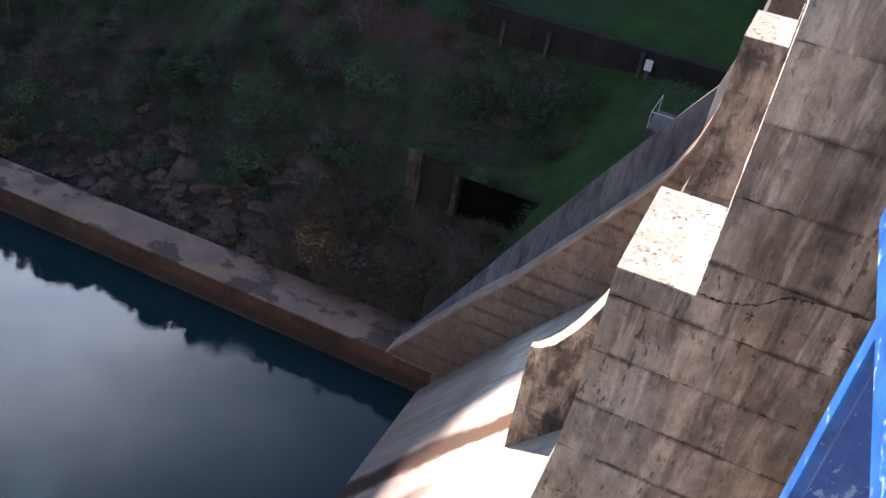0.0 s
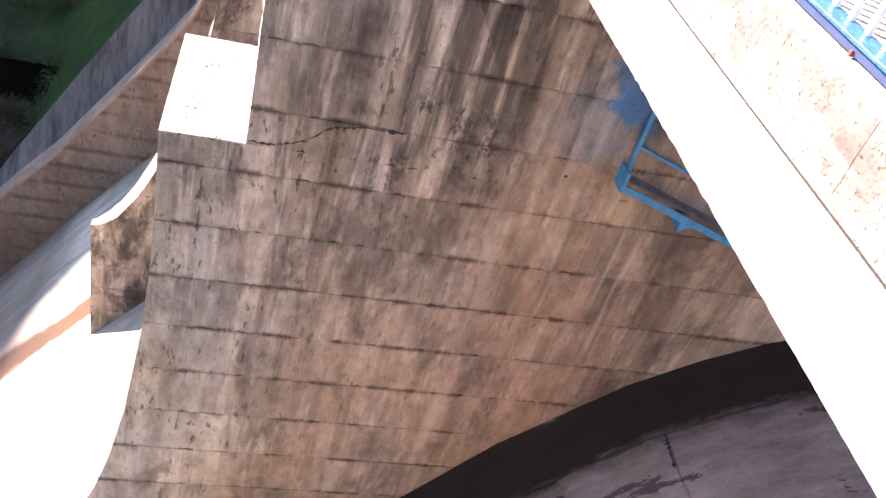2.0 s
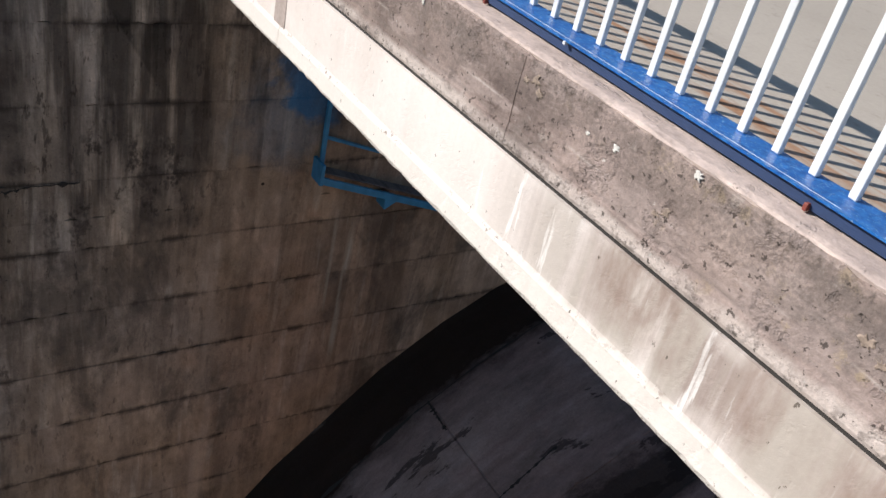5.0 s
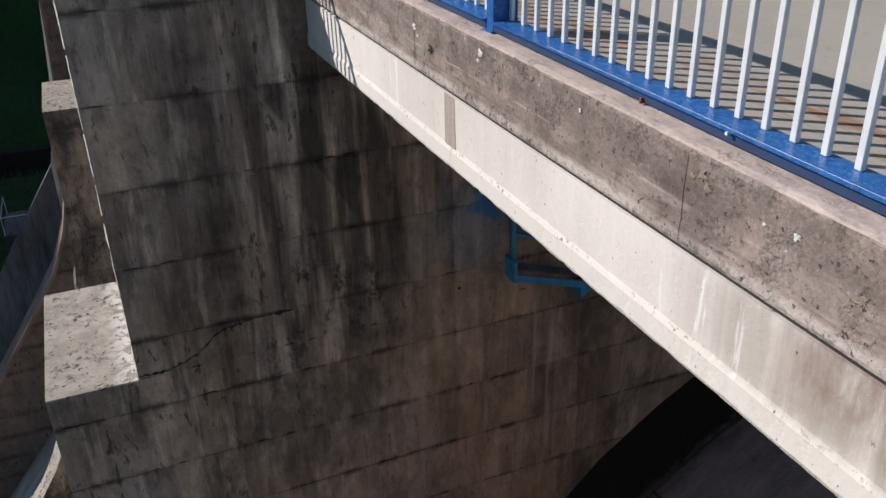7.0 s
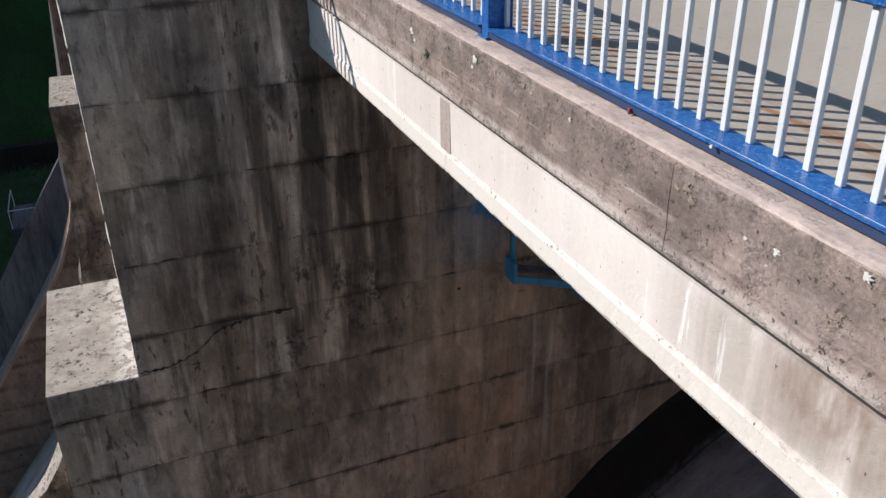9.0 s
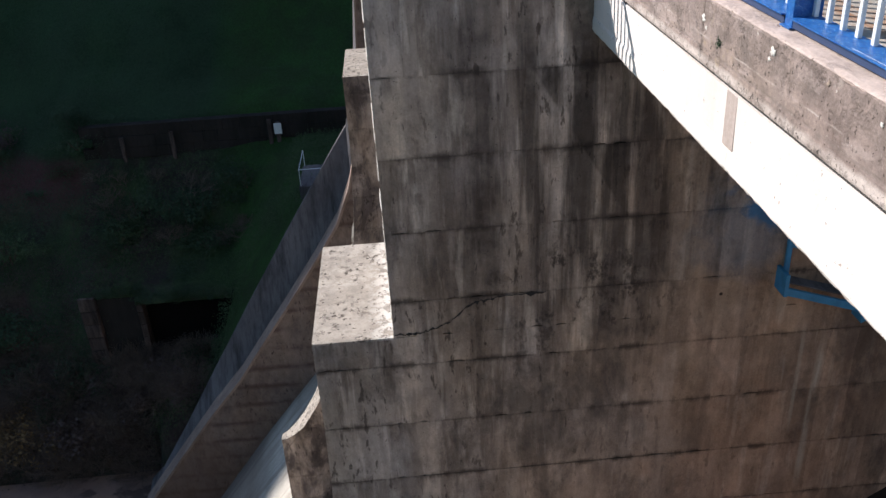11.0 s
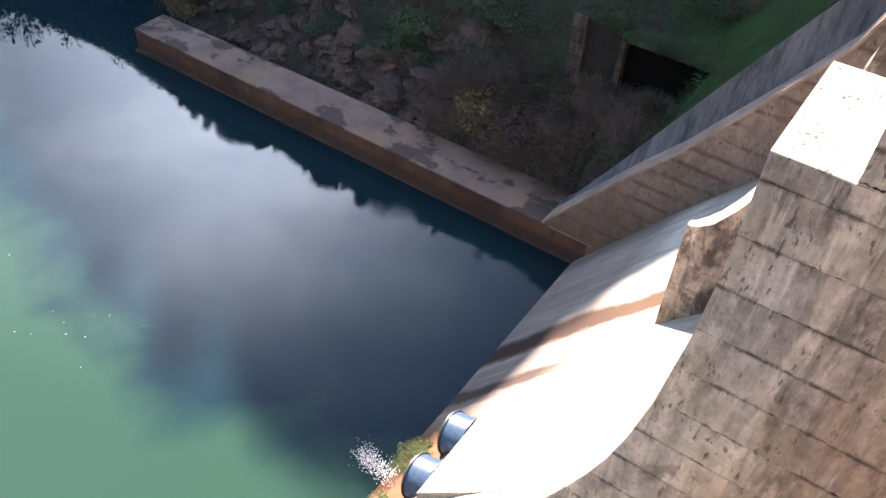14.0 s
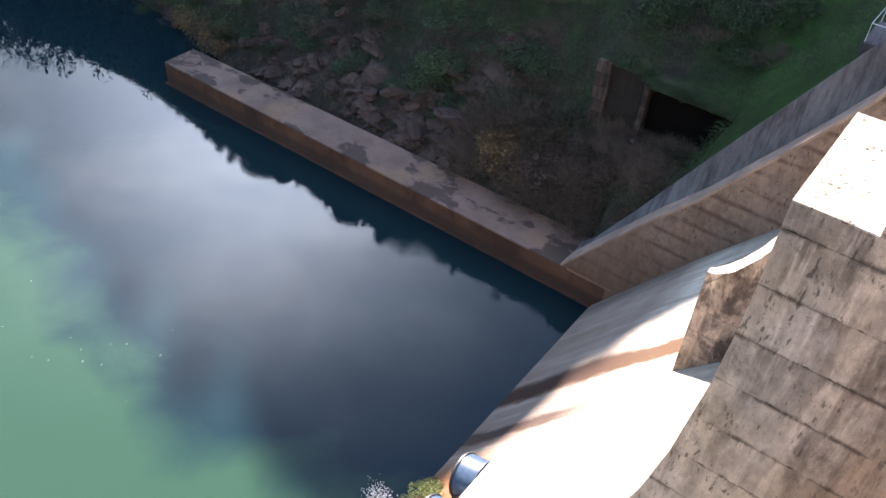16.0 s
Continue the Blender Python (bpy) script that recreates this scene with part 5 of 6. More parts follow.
def chip(name, x, z, size, material, label, seed):
    """A thin, ragged scale or crust stuck on the coping's face."""
    rng, bm = random.Random(seed), bmesh.new()
    n, rim, crown = 17, [], []
    for k in range(n):
        a, r = k * math.tau / n, size * rng.uniform(0.30, 1.15)
        rim.append(bm.verts.new((x + r * math.cos(a), -2.641, z + 0.8 * r * math.sin(a))))
        crown.append(bm.verts.new((x + 0.75 * r * math.cos(a), -2.637, z + 0.6 * r * math.sin(a))))
    for k in range(n):
        bm.faces.new((rim[k], rim[(k + 1) % n], crown[(k + 1) % n], crown[k]))
    bm.faces.new(crown)
    part(name, bm, material, bridge, label)


CHALK = plain("chalky_white_scale", (0.74, 0.71, 0.66), 0.9, vary=0.4, scale=30)
LICHEN = plain("ochre_lichen", (0.38, 0.295, 0.235), 0.95, vary=0.6, scale=40, bump=0.5)
for n, (x, z, size) in enumerate(((2.55, -1.66, 0.026), (2.09, -1.545, 0.03), (2.74, -1.68, 0.016), (5.68, -1.60, 0.04), (5.72, -1.66, 0.03), (6.99, -1.68, 0.05), (6.92, -1.73, 0.03), (4.3, -1.62, 0.02), (0.9, -1.66, 0.02))):
    chip("paint_flake", x, z, size, CHALK, "chalky white flake", 400 + n)
for n, (x, z, size) in enumerate(((3.18, -1.61, 0.045), (3.12, -1.66, 0.035), (3.25, -1.64, 0.03), (2.17, -1.77, 0.035), (2.22, -1.80, 0.03), (1.2, -1.70, 0.04), (1.12, -1.74, 0.03), (4.9, -1.58, 0.03))):
    chip("lichen_patch", x, z, size, LICHEN, "ochre lichen crust", 430 + n)


def railing(a, b, label):
    """One field of railing from post to post, along x from its own origin."""
    ob = thing("railing", label, "railing", "bridge railings", at=(a, 0, 0))
    long = b - a
    part("bottom_rail", box(0.07, long - 0.07, -2.985, -2.777, -1.4225, -1.4125), BLUE, ob)
    # the rail's blue, darkened for the shade under its lip
    part("rail_web", box(0.07, long - 0.07, -2.98, -2.80, -1.48, -1.4225), RAIL_SHADE, ob, "dark blue web of the rail, the lip's shade put into its colour")
    part("top_rail", box(0.0, long, -3.0, -2.89, -0.66, -0.60, 0.01), BLUE, ob)
    part("post", add_box(box(-0.06, 0.06, -3.0, -2.80, -1.495, -0.60, 0.006), -0.075, 0.075, -2.99, -2.775, -1.489, -1.478), BLUE, ob)
    k = long - 0.08
    while k > 0.12:
        part("baluster", box(k - 0.02, k + 0.02, -2.955, -2.925, -1.4125, -0.655, 0.004), WHITE, ob)
        k -= 0.1885
    # white line added for the sunlight on the rail's lip
    part("weld_bead", box(0.30 * long, 0.86 * long, -2.8005, -2.7990, -1.4125, -1.4113), WHITE, ob, "thin white line on the rail's lip, a painted glint of sun")
    for k in (1.95, 4.17):
        if k < long:
            part("foot", box(k - 0.010, k + 0.010, -2.81, -2.780, -1.489, -1.456, 0.003), RED, ob, "small red-painted foot block")
            if k < 2:
                part("bolt", tube((k + 1.5, -2.79, -1.428), (k + 1.5, -2.768, -1.428), 0.010, 8), WHITE, ob, "pale bolt head")
    return ob


EDGE = "blue steel railing with white square balusters on the bridge edge"
railing(-6.35, -0.25, EDGE)
railing(-0.25, 5.85, EDGE)
railing(5.85, 10.6, EDGE)


def platform_railing(x0, x1, y1, top, label):
    """The railing round a pier's platform: two sides along y and the downstream end along x, open at the corners."""
    ob = thing("railing", label, "railing", "platform railings")
    for x in (x0, x1):
        part("top_rail", box(x - 0.03, x + 0.03, -2.6, y1, top - 0.06, top, 0.008), BLUE, ob)
        part("bottom_rail", box(x - 0.03, x + 0.03, -2.6, y1, -1.43, -1.38, 0.008), BLUE, ob)
        y = y1 - 0.2
        while y > -2.6:
            part("baluster", box(x - 0.018, x + 0.018, y - 0.018, y + 0.018, -1.40, top - 0.04, 0.004), WHITE, ob)
            y -= 0.1885
        part("post", box(x - 0.06, x + 0.06, y1 - 0.13, y1, -1.5, top + 0.01, 0.006), BLUE, ob)
    part("top_rail", box(x0 + 0.06, x1 - 0.06, y1 - 0.10, y1 - 0.04, top - 0.06, top, 0.008), BLUE, ob)
    part("bottom_rail", box(x0 + 0.06, x1 - 0.06, y1 - 0.10, y1 - 0.04, -1.43, -1.38, 0.008), BLUE, ob)
    return ob


platform_railing(10.83, 13.8, 0.15, -0.60, "blue steel railing with white balusters round a pier platform")
near = thing("railing", "glossy blue steel flat-section handrail at the near platform", "railing", "platform railings")
part("top_rail", box(-2.9, 0.084, 0.101, 0.181, -0.3036, -0.2859, 0.0015), BLUE, near)
part("edge_wear", box(-2.9, 0.0835, 0.1806, 0.1816, -0.2880, -0.2855), WHITE, near, "paint worn white along the edge")
part("mid_rail", box(-2.9, -0.01, 0.135, 0.165, -0.85, -0.82, 0.003), BLUE, near)
for x in (-2.85, -1.45, 0.0):
    post = add_box(box(x - 0.004, x + 0.011, 0.1745, 0.1795, -1.5, -0.3036, 0.001), x + 0.0055, x + 0.0105, 0.118, 0.1745, -1.5, -0.3036)
    part("post", post, BLUE, near)


# ---- steel frame on the pier ----
frame_ob = thing("steel_frame", "pale blue painted steel stair frame bolted to the pier face", "steel frame")
FALL = 0.33


def sloped(y0, y1, z, deep, x0, x1):
    """A bar along the pier face that falls away upstream; z is its top at y = -5.5."""
    f = lambda y: z + FALL * (y + 5.5)
    return prism([(y0, f(y0)), (y1, f(y1)), (y1, f(y1) - deep), (y0, f(y0) - deep)], x0, x1)


part("beam", sloped(-9.4, -5.50, -6.50, 0.12, 10.45, 10.50), BLUE_OLD, frame_ob)
# grey strip added where the wall above the beam is only in shade
part("tread_plate", sloped(-9.4, -5.56, -6.42, 0.02, 10.50, 10.77), BATTER, frame_ob, "grey strip standing in for the shaded wall above the beam")
part("upright", box(10.66, 10.72, -5.60, -5.53, -6.50, -4.2, 0.008), BLUE_OLD, frame_ob)
part("rail", sloped(-9.4, -5.60, -5.88, 0.045, 10.68, 10.74), BLUE_OLD, frame_ob)
part("rail", sloped(-9.4, -5.60, -5.32, 0.045, 10.68, 10.74), BLUE_OLD, frame_ob)
part("end_plate", box(10.44, 10.77, -5.52, -5.46, -6.64, -6.28, 0.006), BLUE_OLD, frame_ob)
part("gusset", prism([(-6.95, -7.08), (-6.70, -7.00), (-6.72, -7.22)], 10.46, 10.75), BLUE_OLD, frame_ob)
part("pipe_stub", box(10.55, 10.77, -6.4, -5.9, -5.2, -5.1, 0.01), BLUE_OLD, frame_ob)

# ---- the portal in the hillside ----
# old streaked concrete, darkened by the shade it stands in
SHADE_WALL = finish(concrete("old_concrete_with_shade", (0.036, 0.031, 0.029), (0.012, 0.011, 0.010), streak=0.5, blotch=0.5))
STONE = finish(concrete("old_stone", (0.12, 0.088, 0.080), (0.024, 0.019, 0.017), streak=0.9, blotch=0.8, along=(2.4, 2.4, 0.3), each=0.3))
portal = thing("portal", "old concrete portal under a grass roof with a dark opening", "portal")
# near-black colour stands in for the unlit depth of the opening
OPENING_DARK = plain("opening_dark", (0.008, 0.007, 0.007), 1.0)
OPENING_DARK.node_tree.nodes["Principled BSDF"].inputs["Specular IOR Level"].default_value = 0.05
part("back_wall", box(44.28, 44.42, 10.4, 15.6, -31.0, -24.7), OPENING_DARK, portal, "near-black back wall, the dark of the opening put into its colour")
part("side_wall", box(42.9, 44.28, 10.3, 10.6, -31.0, -24.75), OPENING_DARK, portal)
part("roof_slab", box(42.9, 44.9, 10.3, 15.7, -24.72, -24.48, 0.05), GROUND, portal, "grass-grown roof slab")
part("roof_slab", box(43.9, 44.9, 15.7, 19.3, -24.72, -24.5, 0.05), GROUND, portal, "grass-grown roof slab")
part("recess_wall", box(44.1, 44.3, 15.9, 18.3, -31.0, -24.74, 0.03), SHADE_WALL, portal, "stained recessed wall, its shade put into the colour")
for n in range(5):
    part("pillar_block", box(43.75, 44.4, 18.3, 19.25, -29.0 + 0.9 * n, -28.13 + 0.9 * n, 0.04), STONE, portal, "pale worn concrete blocks of the corner pillar")
for n in range(5):
    part("pillar_block", box(43.6, 44.27, 15.6, 15.95, -29.0 + 0.85 * n, -28.17 + 0.85 * n, 0.03), STONE, portal)

# ---- the wall along the upper terrace ----
terrace = thing("terrace_wall", "low stone retaining wall below a green meadow, shade put into its dark colour", "retaining wall", kind="structure")
rng = random.Random(21)
for row in range(3):
    y = 1.0
    while y < 19.0:
        w = rng.uniform(0.8, 1.6)
        # the stones' dark colour carries the shade below the meadow
        part("stone", box(52.0 + rng.uniform(-0.05, 0.05), 52.6, y, y + w - 0.008, -19.2 + 0.72 * row, -18.487 + 0.72 * row, 0.012), SHADE_WALL, terrace)
        y += w
for y, tall in ((7.5, 1.9), (8.0, 2.1), (14.1, 1.8), (17.2, 1.6)):
    post = thing("marker_post", "weathered grey concrete post by the terrace wall", "post", "posts by the terrace wall", at=(51.6, y, -19.3))
    part("shaft", box(-0.09, 0.09, -0.12, 0.12, 0.0, tall, 0.02), STONE, post)
    if y == 7.5:
        part("board", box(-0.12, -0.09, -0.25, 0.22, tall - 0.75, tall - 0.05, 0.01), WHITE, post, "small pale board")

for x, y, tall, lean, bar in ((56.6, 48.1, 2.2, 0.15, 0), (57.9, 56.8, 2.6, -0.1, 1), (55.5, 51.8, 0.35, 0.0, 0)):
    z = ground_z(x, y)
    pole = thing("marker_pole", "thin pale pole standing on the slope", "pole", "poles on the slope", at=(x, y, z))
    part("shaft", tube((0, 0, -0.2), (0, lean * tall, tall), 0.03, 6), WHITE, pole)
    if bar:
        part("crossbar", tube((0, -0.7, tall * 0.72), (0, 0.5, tall * 0.8), 0.025, 6), WHITE, pole)

# ---- inspection platform beside the training wall ----
deck_ob = thing("inspection_platform", "small concrete platform with a thin white railing on the grass", "platform")
part("slab", box(43.3, 46.4, 3.6, 5.6, -19.6, -18.35, 0.04), BATTER, deck_ob)
for p, q in (((43.4, 5.5, -17.4), (46.3, 5.5, -17.4)), ((43.4, 5.5, -17.4), (43.4, 3.7, -17.4))):
    part("rail", tube(p, q, 0.025, 8), WHITE, deck_ob)
for p in ((43.4, 5.5), (46.3, 5.5), (43.4, 3.7)):
    part("post", tube((*p, -18.35), (*p, -17.38), 0.02, 8), WHITE, deck_ob)


# ---- plants ----
def leaf_cloud(rng, count, size, spread, flat=1.0, lift=0.0):
    """Many small leaves in several lobes, with an uneven outline."""
    verts, faces = [], []
    lobes = [(Vector((rng.uniform(-0.55, 0.55), rng.uniform(-0.55, 0.55), rng.uniform(0.25, 0.8))), rng.uniform(0.25, 0.5)) for _ in range(7)]
    for _ in range(count):
        c, r = rng.choice(lobes)
        d = Vector((rng.gauss(0, 1), rng.gauss(0, 1), rng.gauss(0, 0.8))).normalized() * r * rng.uniform(0.55, 1.08)
        p = (c + d)
        p.z = max(0.02, p.z) * flat + lift
        p.x, p.y = p.x * spread, p.y * spread
        u = Vector((rng.gauss(0, 1), rng.gauss(0, 1), rng.gauss(0, 1))).normalized()
        v = u.orthogonal().normalized()
        s = size * rng.uniform(0.5, 1.3)
        k = len(verts)
        verts += [p - u * s, p + v * s * 0.5, p + u * s, p - v * s * 0.5]
        faces.append((k, k + 1, k + 2, k + 3))
    return verts, faces


def mesh_part(name, verts, faces, material, parent, label=""):
    data = bpy.data.meshes.new(name)
    data.from_pydata([tuple(v) for v in verts], [], faces)
    data.materials.append(material)
    ob = new(name, data)
    ob.parent = parent
    return tagged(ob, label)


def shrub(seed, material, label, count=1500, size=0.04, category="shrub"):
    rng = random.Random(seed)
    ob = thing("shrub", label, category, "hillside shrubs")
    bm = bmesh.new()
    for _ in range(6):
        a = rng.uniform(0, math.tau)
        top = (0.45 * math.cos(a) * rng.random(), 0.45 * math.sin(a) * rng.random(), rng.uniform(0.5, 0.9))
        add_tube(bm, (0.04 * math.cos(a), 0.04 * math.sin(a), -0.15), top, 0.022, 5, 0.006)
    part("stem", bm, BARK, ob)
    v, f = leaf_cloud(rng, count, size, 1.0)
    mesh_part("foliage", v, f, material, ob)
    return ob


def bare_bush(seed, label):
    rng = random.Random(seed)
    ob = thing("bare_shrub", label, "shrub", "bare hillside shrubs")
    bm = bmesh.new()
    def grow(p, d, r, depth):
        q = p + d * rng.uniform(0.16, 0.30)
        add_tube(bm, p, q, r, 4, r * 0.6, caps=False)
        if depth:
            for _ in range(3):
                grow(q, (d + Vector((rng.gauss(0, 0.5), rng.gauss(0, 0.5), rng.gauss(0.1, 0.35)))).normalized(), r * 0.6, depth - 1)
    for _ in range(4):
        grow(Vector((rng.uniform(-0.1, 0.1), rng.uniform(-0.1, 0.1), -0.05)), Vector((rng.gauss(0, 0.5), rng.gauss(0, 0.5), 1)).normalized(), 0.022, 4)
    part("branching", bm, TWIG, ob)
    return ob


def tree(seed, at, tall):
    rng = random.Random(seed)
    ob = thing("tree", "leafless winter tree with thin branches on the bank", "tree", "bare trees", at=at)
    trunk, limbs = bmesh.new(), bmesh.new()
    add_tube(trunk, (0, 0, -0.4), (0.1, 0.05, tall * 0.42), tall * 0.022, 8, tall * 0.013)
    def grow(p, d, long, r, depth):
        q = p + d * long
        add_tube(limbs, p, q, r, 4, r * 0.55, caps=False)
        if depth:
            for _ in range(3):
                grow(q, (d + Vector((rng.gauss(0, 0.42), rng.gauss(0, 0.42), rng.gauss(0.05, 0.3)))).normalized(), long * rng.uniform(0.6, 0.85), r * 0.55, depth - 1)
    for n in range(6):
        a = n * math.tau / 6 + rng.uniform(-0.3, 0.3)
        grow(Vector((0.1, 0.05, tall * (0.22 + 0.035 * n))), Vector((0.7 * math.cos(a), 0.7 * math.sin(a), 0.9)).normalized(), tall * 0.17, tall * 0.009, 4)
    part("trunk", trunk, BARK, ob)
    part("crown", limbs, TWIG, ob)
    return ob


DARK_LEAF = leaf_material("dark_evergreen_leaves", (0.026, 0.050, 0.027), (0.044, 0.080, 0.038))
RED_TWIG = leaf_material("reddish_bracken", (0.058, 0.042, 0.040), (0.085, 0.060, 0.055))
GREEN = "dense dark green evergreen shrub on the shaded hillside"
kinds = [shrub(1, DARK_LEAF, GREEN), shrub(2, DARK_LEAF, GREEN), shrub(3, LEAF, "green leafy shrub on the shaded hillside"),
         shrub(4, RED_TWIG, "reddish brown bracken clump on the shaded hillside", 1300), shrub(5, LEAF_DRY, "ochre dry shrub above the guide wall", 1500)]
kinds += [bare_bush(6, "bare brown twiggy bush on the bank"), bare_bush(7, "bare brown twiggy bush on the bank")]


def plant(ob, x, y, size, rng, tall=0.8):
    z = ground_z(x, y)
    m = Matrix.Translation((x, y, z - 0.05 * size)) @ Matrix.Rotation(rng.uniform(0, math.tau), 4, "Z") @ Matrix.Diagonal((size, size * rng.uniform(0.8, 1.2), size * tall, 1))
    return copy_thing(ob, m)


rng = random.Random(77)
# thicket between the guide wall and the portal
for _ in range(120):
    x, y = rng.uniform(39.4, 43.6), rng.uniform(12.5, 27.0)
    plant(rng.choice((kinds[5], kinds[6], kinds[5], kinds[6], kinds[5], kinds[6], kinds[3])), x, y, rng.uniform(1.5, 2.8), rng, rng.uniform(0.6, 1.0))
for x, y, s in ((41.2, 22.6, 3.0), (41.8, 23.8, 2.2), (42.6, 52.6, 2.2), (43.6, 57.0, 2.4)):
    plant(kinds[4], x, y, s, rng)
# slope above
for _ in range(150):
    x, y = rng.uniform(43.0, 55.0), rng.uniform(20.0, 66.0)
    k = rng.random()
    which = kinds[0] if k < 0.25 else kinds[1] if k < 0.5 else kinds[2] if k < 0.72 else kinds[3] if k < 0.82 else kinds[rng.choice((5, 6))]
    plant(which, x, y, rng.uniform(1.0, 3.0), rng, rng.uniform(0.4, 0.75))
for _ in range(30):
    x, y = rng.uniform(46.5, 51.0), rng.uniform(9.0, 19.0)
    plant(rng.choice((kinds[0], kinds[1], kinds[5], kinds[6])), x, y, rng.uniform(1.0, 2.2), rng, rng.uniform(0.6, 0.9))
for _ in range(46):
    y = rng.uniform(10.4, 19.2)
    edge = 42.95 if y < 15.7 else 43.95
    k = plant(kinds[rng.choice((0, 1, 2))], edge + rng.uniform(-0.15, 0.5), y, rng.uniform(0.35, 0.8), rng, rng.uniform(0.5, 0.9))
    k.location.z = -24.62
for _ in range(16):
    plant(kinds[rng.choice((0, 1, 3, 5, 6))], rng.uniform(42.2, 43.3), rng.uniform(10.6, 18.6), rng.uniform(1.2, 2.2), rng, rng.uniform(0.7, 1.1))
for ob, spot in zip(kinds, ((45.0, 30), (46.0, 33), (47.0, 28), (48, 36), (41.6, 21.6), (40.4, 19), (42.0, 17.4))):
    ob.location = (*spot, ground_z(*spot) - 0.05)
    ob.scale = (1.6, 1.6, 1.2)
for n, (x, y, tall) in enumerate(((44.5, 58.0, 7.5), (47.0, 66.0, 8.0), (46.0, 71.0, 8.0), (50.0, 60.0, 7.0), (47.5, 92.0, 18.0), (46.5, 80.0, 9.0), (48.0, 98.0, 18.0), (48.5, 105.0, 17.0), (47.0, 87.0, 14.0))):
    tree(40 + n, (x, y, ground_z(x, y)), tall)


def leafy_tree(seed, at, tall):
    rng = random.Random(seed)
    ob = thing("tree", "dark evergreen tree on the steep bank", "tree", "evergreen trees", at=at)
    trunk = bmesh.new()
    add_tube(trunk, (0, 0, -0.4), (0.15, 0.1, tall * 0.5), tall * 0.025, 8, tall * 0.014)
    for n in range(6):
        a = n * math.tau / 6 + rng.uniform(-0.3, 0.3)
        add_tube(trunk, (0.12, 0.08, tall * (0.25 + 0.04 * n)), (0.3 * tall * math.cos(a), 0.3 * tall * math.sin(a), tall * (0.5 + 0.06 * n)), tall * 0.01, 5, tall * 0.003)
    part("trunk", trunk, BARK, ob)
    v, f = leaf_cloud(rng, 2200, 0.035, 0.5, 0.75, 0.22)
    mesh_part("crown", [p * tall for p in v], f, DARK_LEAF, ob)
    return ob


for n, (x, y, tall) in enumerate(((46.5, 63.0, 7.0), (47.5, 69.0, 8.5), (47.0, 75.5, 10.0), (47.5, 83.0, 12.0), (48.5, 89.0, 11.0), (49.5, 97.0, 15.0), (50.0, 104.0, 15.0), (51.0, 66.0, 8.0), (52.0, 77.0, 9.0))):
    leafy_tree(140 + n, (x, y, ground_z(x, y)), tall)


# trees along the ridge, which stand against the sky
crest_tree = leafy_tree(190, (150.0, 118.0, ground_z(150.0, 118.0)), 4.0)
rng_ridge = random.Random(12)
for _ in range(85):
    y = rng_ridge.choice((rng_ridge.uniform(70, 215), rng_ridge.gauss(139, 3), rng_ridge.gauss(121, 5), rng_ridge.uniform(170, 215)))
    x, k = 150.0 + rng_ridge.uniform(-2, 1), rng_ridge.uniform(0.45, 1.15)
    copy_thing(crest_tree, Matrix.Translation((x, y, ground_z(x, y) - 0.8)) @ Matrix.Rotation(rng_ridge.uniform(0, 6.3), 4, "Z") @ Matrix.Diagonal((k, k, k * rng_ridge.uniform(0.8, 1.3), 1)))


# low growth all over the slope
def undergrowth(seed, count, xr, yr, size, material, name, label):
    r = random.Random(seed)
    v, f = [], []
    while len(f) < count:
        cx, cy = r.uniform(*xr), r.uniform(*yr)
        if noise.noise((cx * 0.16, cy * 0.16, seed)) < -0.05:
            continue
        z = ground_z(cx, cy)
        for _ in range(26):
            p = Vector((cx + r.gauss(0, 0.35), cy + r.gauss(0, 0.35), z + abs(r.gauss(0, 0.22)) - 0.05))
            u = Vector((r.gauss(0, 1), r.gauss(0, 1), r.gauss(0, 1))).normalized()
            w = u.orthogonal().normalized()
            s = size * r.uniform(0.5, 1.4)
            k = len(v)
            v += [p - u * s, p + w * s * 0.4, p + u * s, p - w * s * 0.4]
            f.append((k, k + 1, k + 2, k + 3))
    ob = mesh_part(name, v, f, material, None)
    return tagged(ob, label, "undergrowth", kind="stuff")


undergrowth(1, 90000, (43.0, 56), (13, 66), 0.06, DARK_LEAF, "undergrowth", "dark green low growth covering the slope")
undergrowth(2, 80000, (39.3, 50), (13, 60), 0.06, RED_TWIG, "bracken", "reddish brown dead bracken on the slope")
undergrowth(3, 60000, (38.8, 52), (0.5, 22), 0.05, LEAF, "grass", "rough green grass beside the training wall")

# ---- rocks along the bank ----
ROCK = finish(concrete("bank_rock", (0.096, 0.066, 0.058), (0.026, 0.020, 0.018), streak=0.1, blotch=0.5, along=(1, 1, 1), each=0.3))
def rock(seed):
    bm = bmesh.new()
    bmesh.ops.create_icosphere(bm, subdivisions=3, radius=1)
    for v in bm.verts:
        n = noise.noise(v.co * 1.1 + Vector((seed * 7.3, 0, 0))) + 0.45 * noise.noise(v.co * 3.1 + Vector((0, seed * 4.1, 0)))
        v.co = v.co * (0.75 + 0.6 * n)
        v.co.z *= 0.62
    ob = part("rock", bm, ROCK)
    return tagged(ob, "weathered brown rock half sunk in the bank", "rock", "bank rocks")


rocks = [rock(n) for n in range(5)]
for _ in range(90):
    x, y = rng.uniform(39.6, 47.0), rng.uniform(27.0, 52.0)
    if x > 44 and rng.random() < 0.4:
        x -= 4
    s = rng.uniform(0.25, 1.25) * rng.uniform(0.6, 1.1)
    copy_thing(rng.choice(rocks), Matrix.Translation((x, y, ground_z(x, y) - 0.12 * s)) @ Matrix.Rotation(rng.uniform(0, 6.3), 4, "Z") @ Matrix.Diagonal((s, s * 1.2, s, 1)))
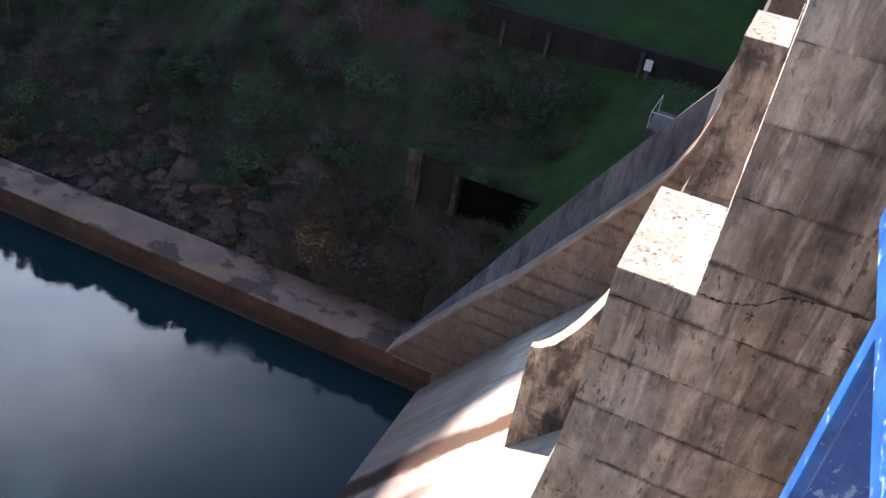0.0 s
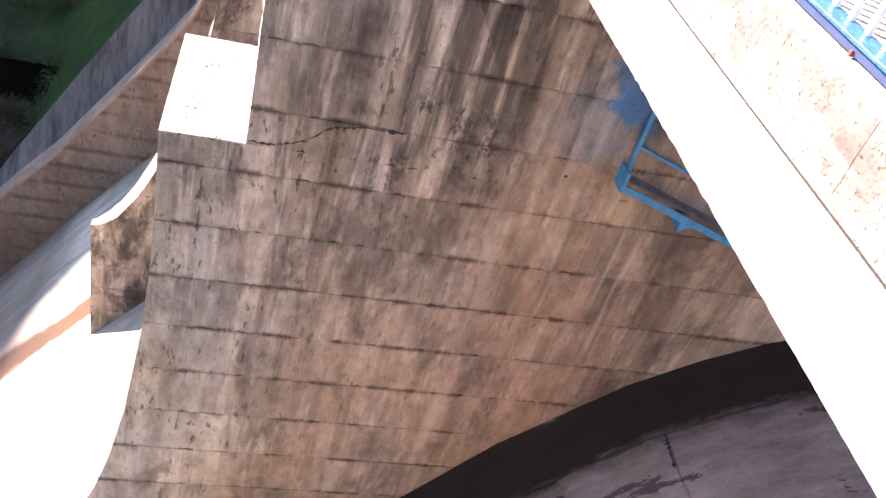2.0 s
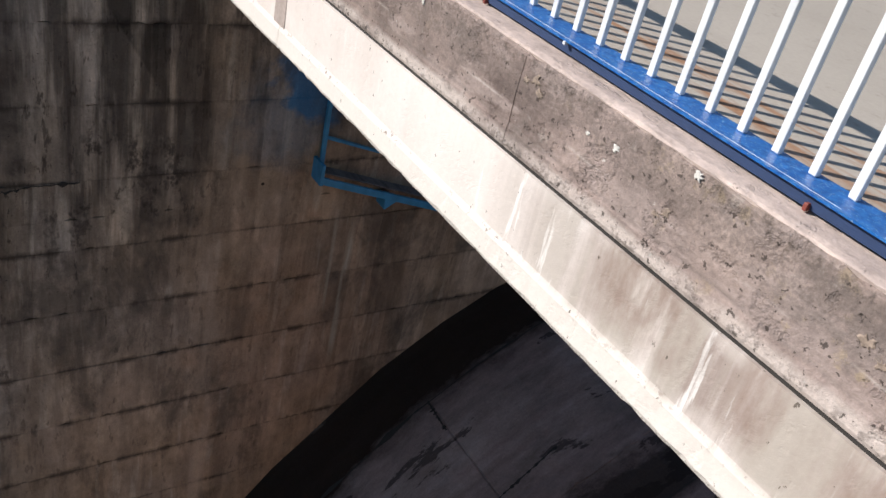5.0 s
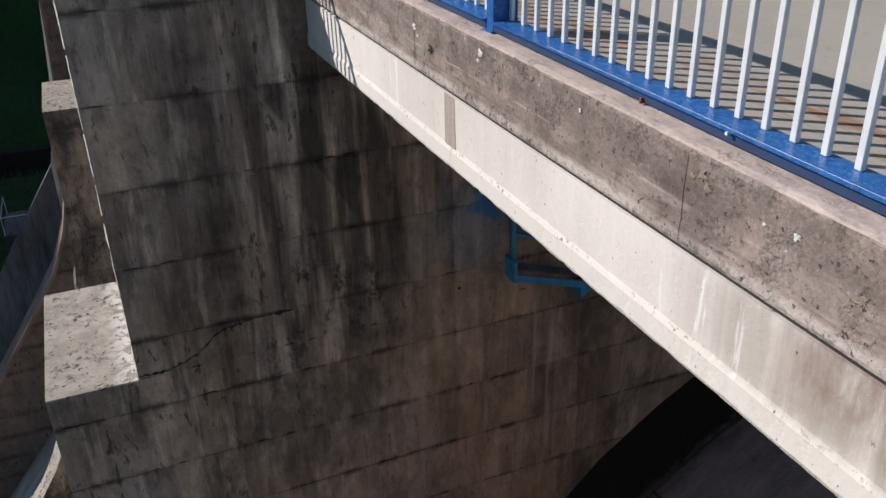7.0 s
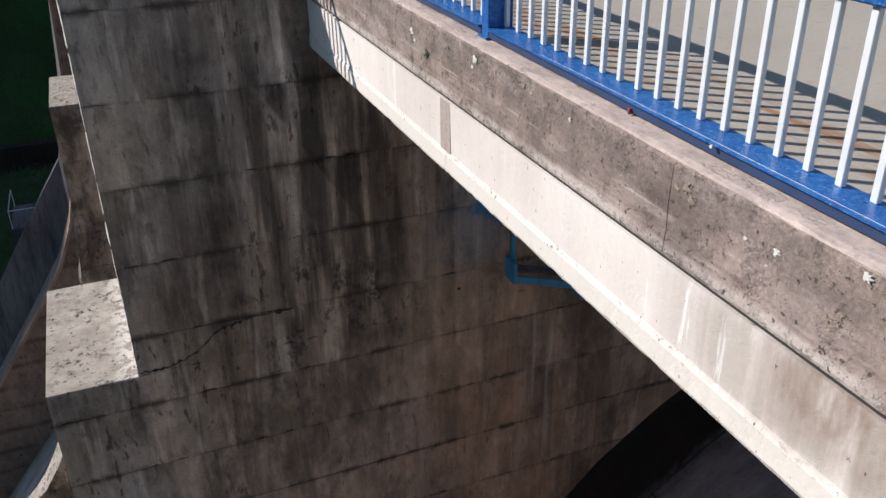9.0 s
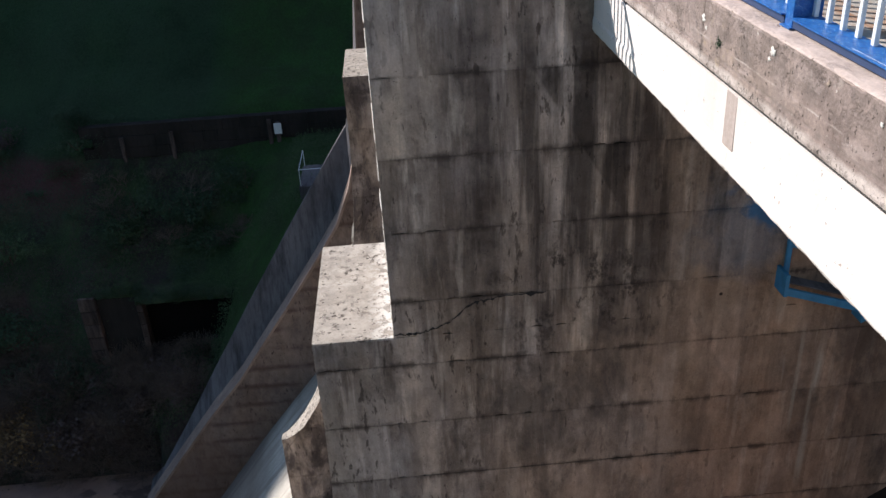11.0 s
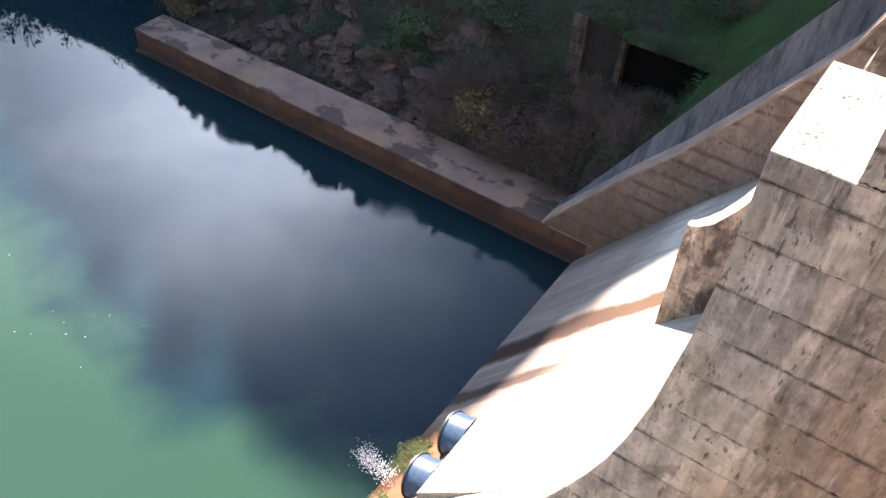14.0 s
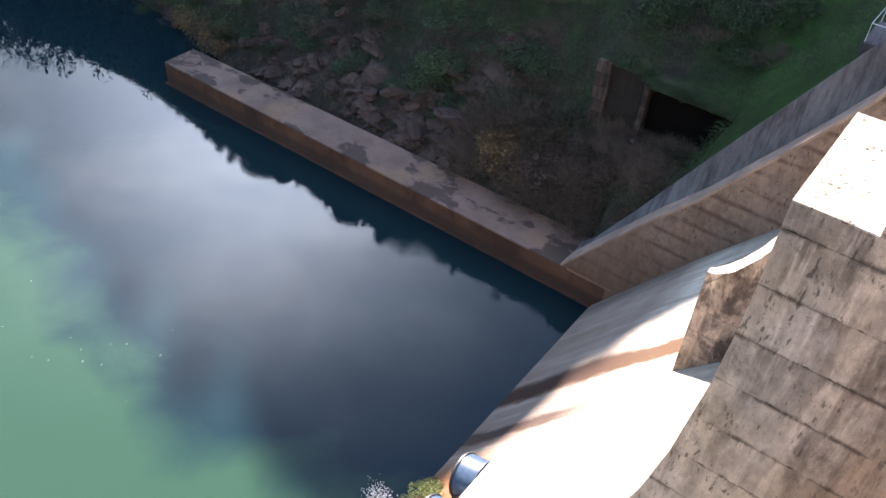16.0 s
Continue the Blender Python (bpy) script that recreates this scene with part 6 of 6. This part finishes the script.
for _ in range(22):
    x, y, s = rng.uniform(41.5, 46.0), rng.uniform(26.0, 44.0), rng.uniform(1.0, 2.1)
    slab = copy_thing(rng.choice(rocks), Matrix.Translation((x, y, ground_z(x, y) - 0.35 * s)) @ Matrix.Rotation(rng.uniform(0, 6.3), 4, "Z") @ Matrix.Rotation(rng.uniform(-0.5, 0.5), 4, "X") @ Matrix.Diagonal((s, s * 1.5, s * 0.8, 1)))
    tagged(slab, "large reddish brown rock slab bedded in the bank")
for n, ob in enumerate(rocks):
    x, y = 40.0 + 0.5 * n, 27 + 4.0 * n
    ob.location = (x, y, ground_z(x, y) + 0.05)

# ---- scaled flakes on the bay floor ----
FLAKE = finish(concrete("scaled_floor_concrete", (0.24, 0.175, 0.165), (0.05, 0.038, 0.036), streak=0.2, blotch=0.5, along=(1, 1, 1), each=0.2))
bm = bmesh.new()
bmesh.ops.create_icosphere(bm, subdivisions=2, radius=1)
for v in bm.verts:
    v.co *= 0.8 + 0.5 * noise.noise(v.co * 1.7)
    v.co.z *= 0.16
flake = tagged(part("concrete_flake", bm, FLAKE), "thin broken concrete flake lying on the spillway floor", "rubble", "flakes on the spillway floor")
rng_flake = random.Random(31)
for n in range(26):
    x = rng_flake.uniform(7.2, 9.15)
    y = -5.24 + abs(rng_flake.gauss(0, 0.22)) + 0.12 * (9.1 - x) * rng_flake.random()
    s = rng_flake.uniform(0.05, 0.17)
    slope = math.atan2(lerp(FLOOR, y + 0.05) - lerp(FLOOR, y - 0.05), 0.1)
    spot = Matrix.Translation((x, y, lerp(FLOOR, y) + 0.022)) @ Matrix.Rotation(slope, 4, "X") @ Matrix.Rotation(rng_flake.uniform(-0.5, 0.5), 4, "Z") @ Matrix.Diagonal((s * 0.6, s * 1.9, s, 1))
    if n:
        copy_thing(flake, spot)
    else:
        flake.matrix_world = spot

# ---- a weed in the coping ----
tuft = thing("weed_tuft", "small dark green weed growing out of the bridge coping", "weeds", at=(6.63, -2.645, -1.82))
v, f = leaf_cloud(random.Random(8), 260, 0.10, 0.8)
mesh_part("foliage", v, f, DARK_LEAF, tuft)
tuft.scale = (0.09, 0.05, 0.11)

# ---- weeds and leaking water below the pipes ----
WEED = leaf_material("bright_weeds", (0.13, 0.18, 0.065), (0.26, 0.30, 0.13))
for n, (x, y, s) in enumerate(((18.6, 12.3, 0.85), (18.0, 11.8, 0.7), (17.7, 12.5, 0.55), (14.7, 11.3, 0.65), (15.3, 11.5, 0.6), (14.2, 10.7, 0.5), (19.3, 12.6, 0.5))):
    weed = thing("weed_clump", "bright green weeds growing on rusty concrete", "weeds", "weeds below the pipes", at=(x, y, lerp(FLOOR, y) - 0.02))
    v, f = leaf_cloud(random.Random(90 + n), 1500, 0.055, 1.2)
    mesh_part("foliage", v, f, WEED, weed)
    weed.scale = (s * 1.3, s * 1.3, s)
FOAM = plain("white_water", (0.8, 0.82, 0.84), 0.4)
drops = bmesh.new()
rng = random.Random(5)
for _ in range(900):
    k = rng.random()
    c = Vector((17.4 + 0.9 * (k - 0.5) + rng.gauss(0, 0.28), 12.4 + 2.6 * k + rng.gauss(0, 0.22), -34.6 - 1.3 * k + abs(rng.gauss(0, 0.35))))
    bmesh.ops.create_icosphere(drops, subdivisions=1, radius=rng.uniform(0.008, 0.034), matrix=Matrix.Translation(c))
tagged(part("water_splash", drops, FOAM), "white splash of water leaking from the outlet", "splash", kind="stuff")

flecks = bmesh.new()
for _ in range(16):
    a, d = rng.uniform(0, math.tau), abs(rng.gauss(0, 2.6))
    spot = Matrix.Translation((14.8 + d * math.cos(a) * 0.8, 33.5 + d * math.sin(a) * 1.6, WATER_Z + 0.01)) @ Matrix.Diagonal((1, 1, 0.3, 1))
    bmesh.ops.create_icosphere(flecks, subdivisions=1, radius=rng.uniform(0.012, 0.032), matrix=spot)
tagged(part("foam_flecks", flecks, FOAM), "small white foam flecks drifting on the green water", "foam", kind="stuff")
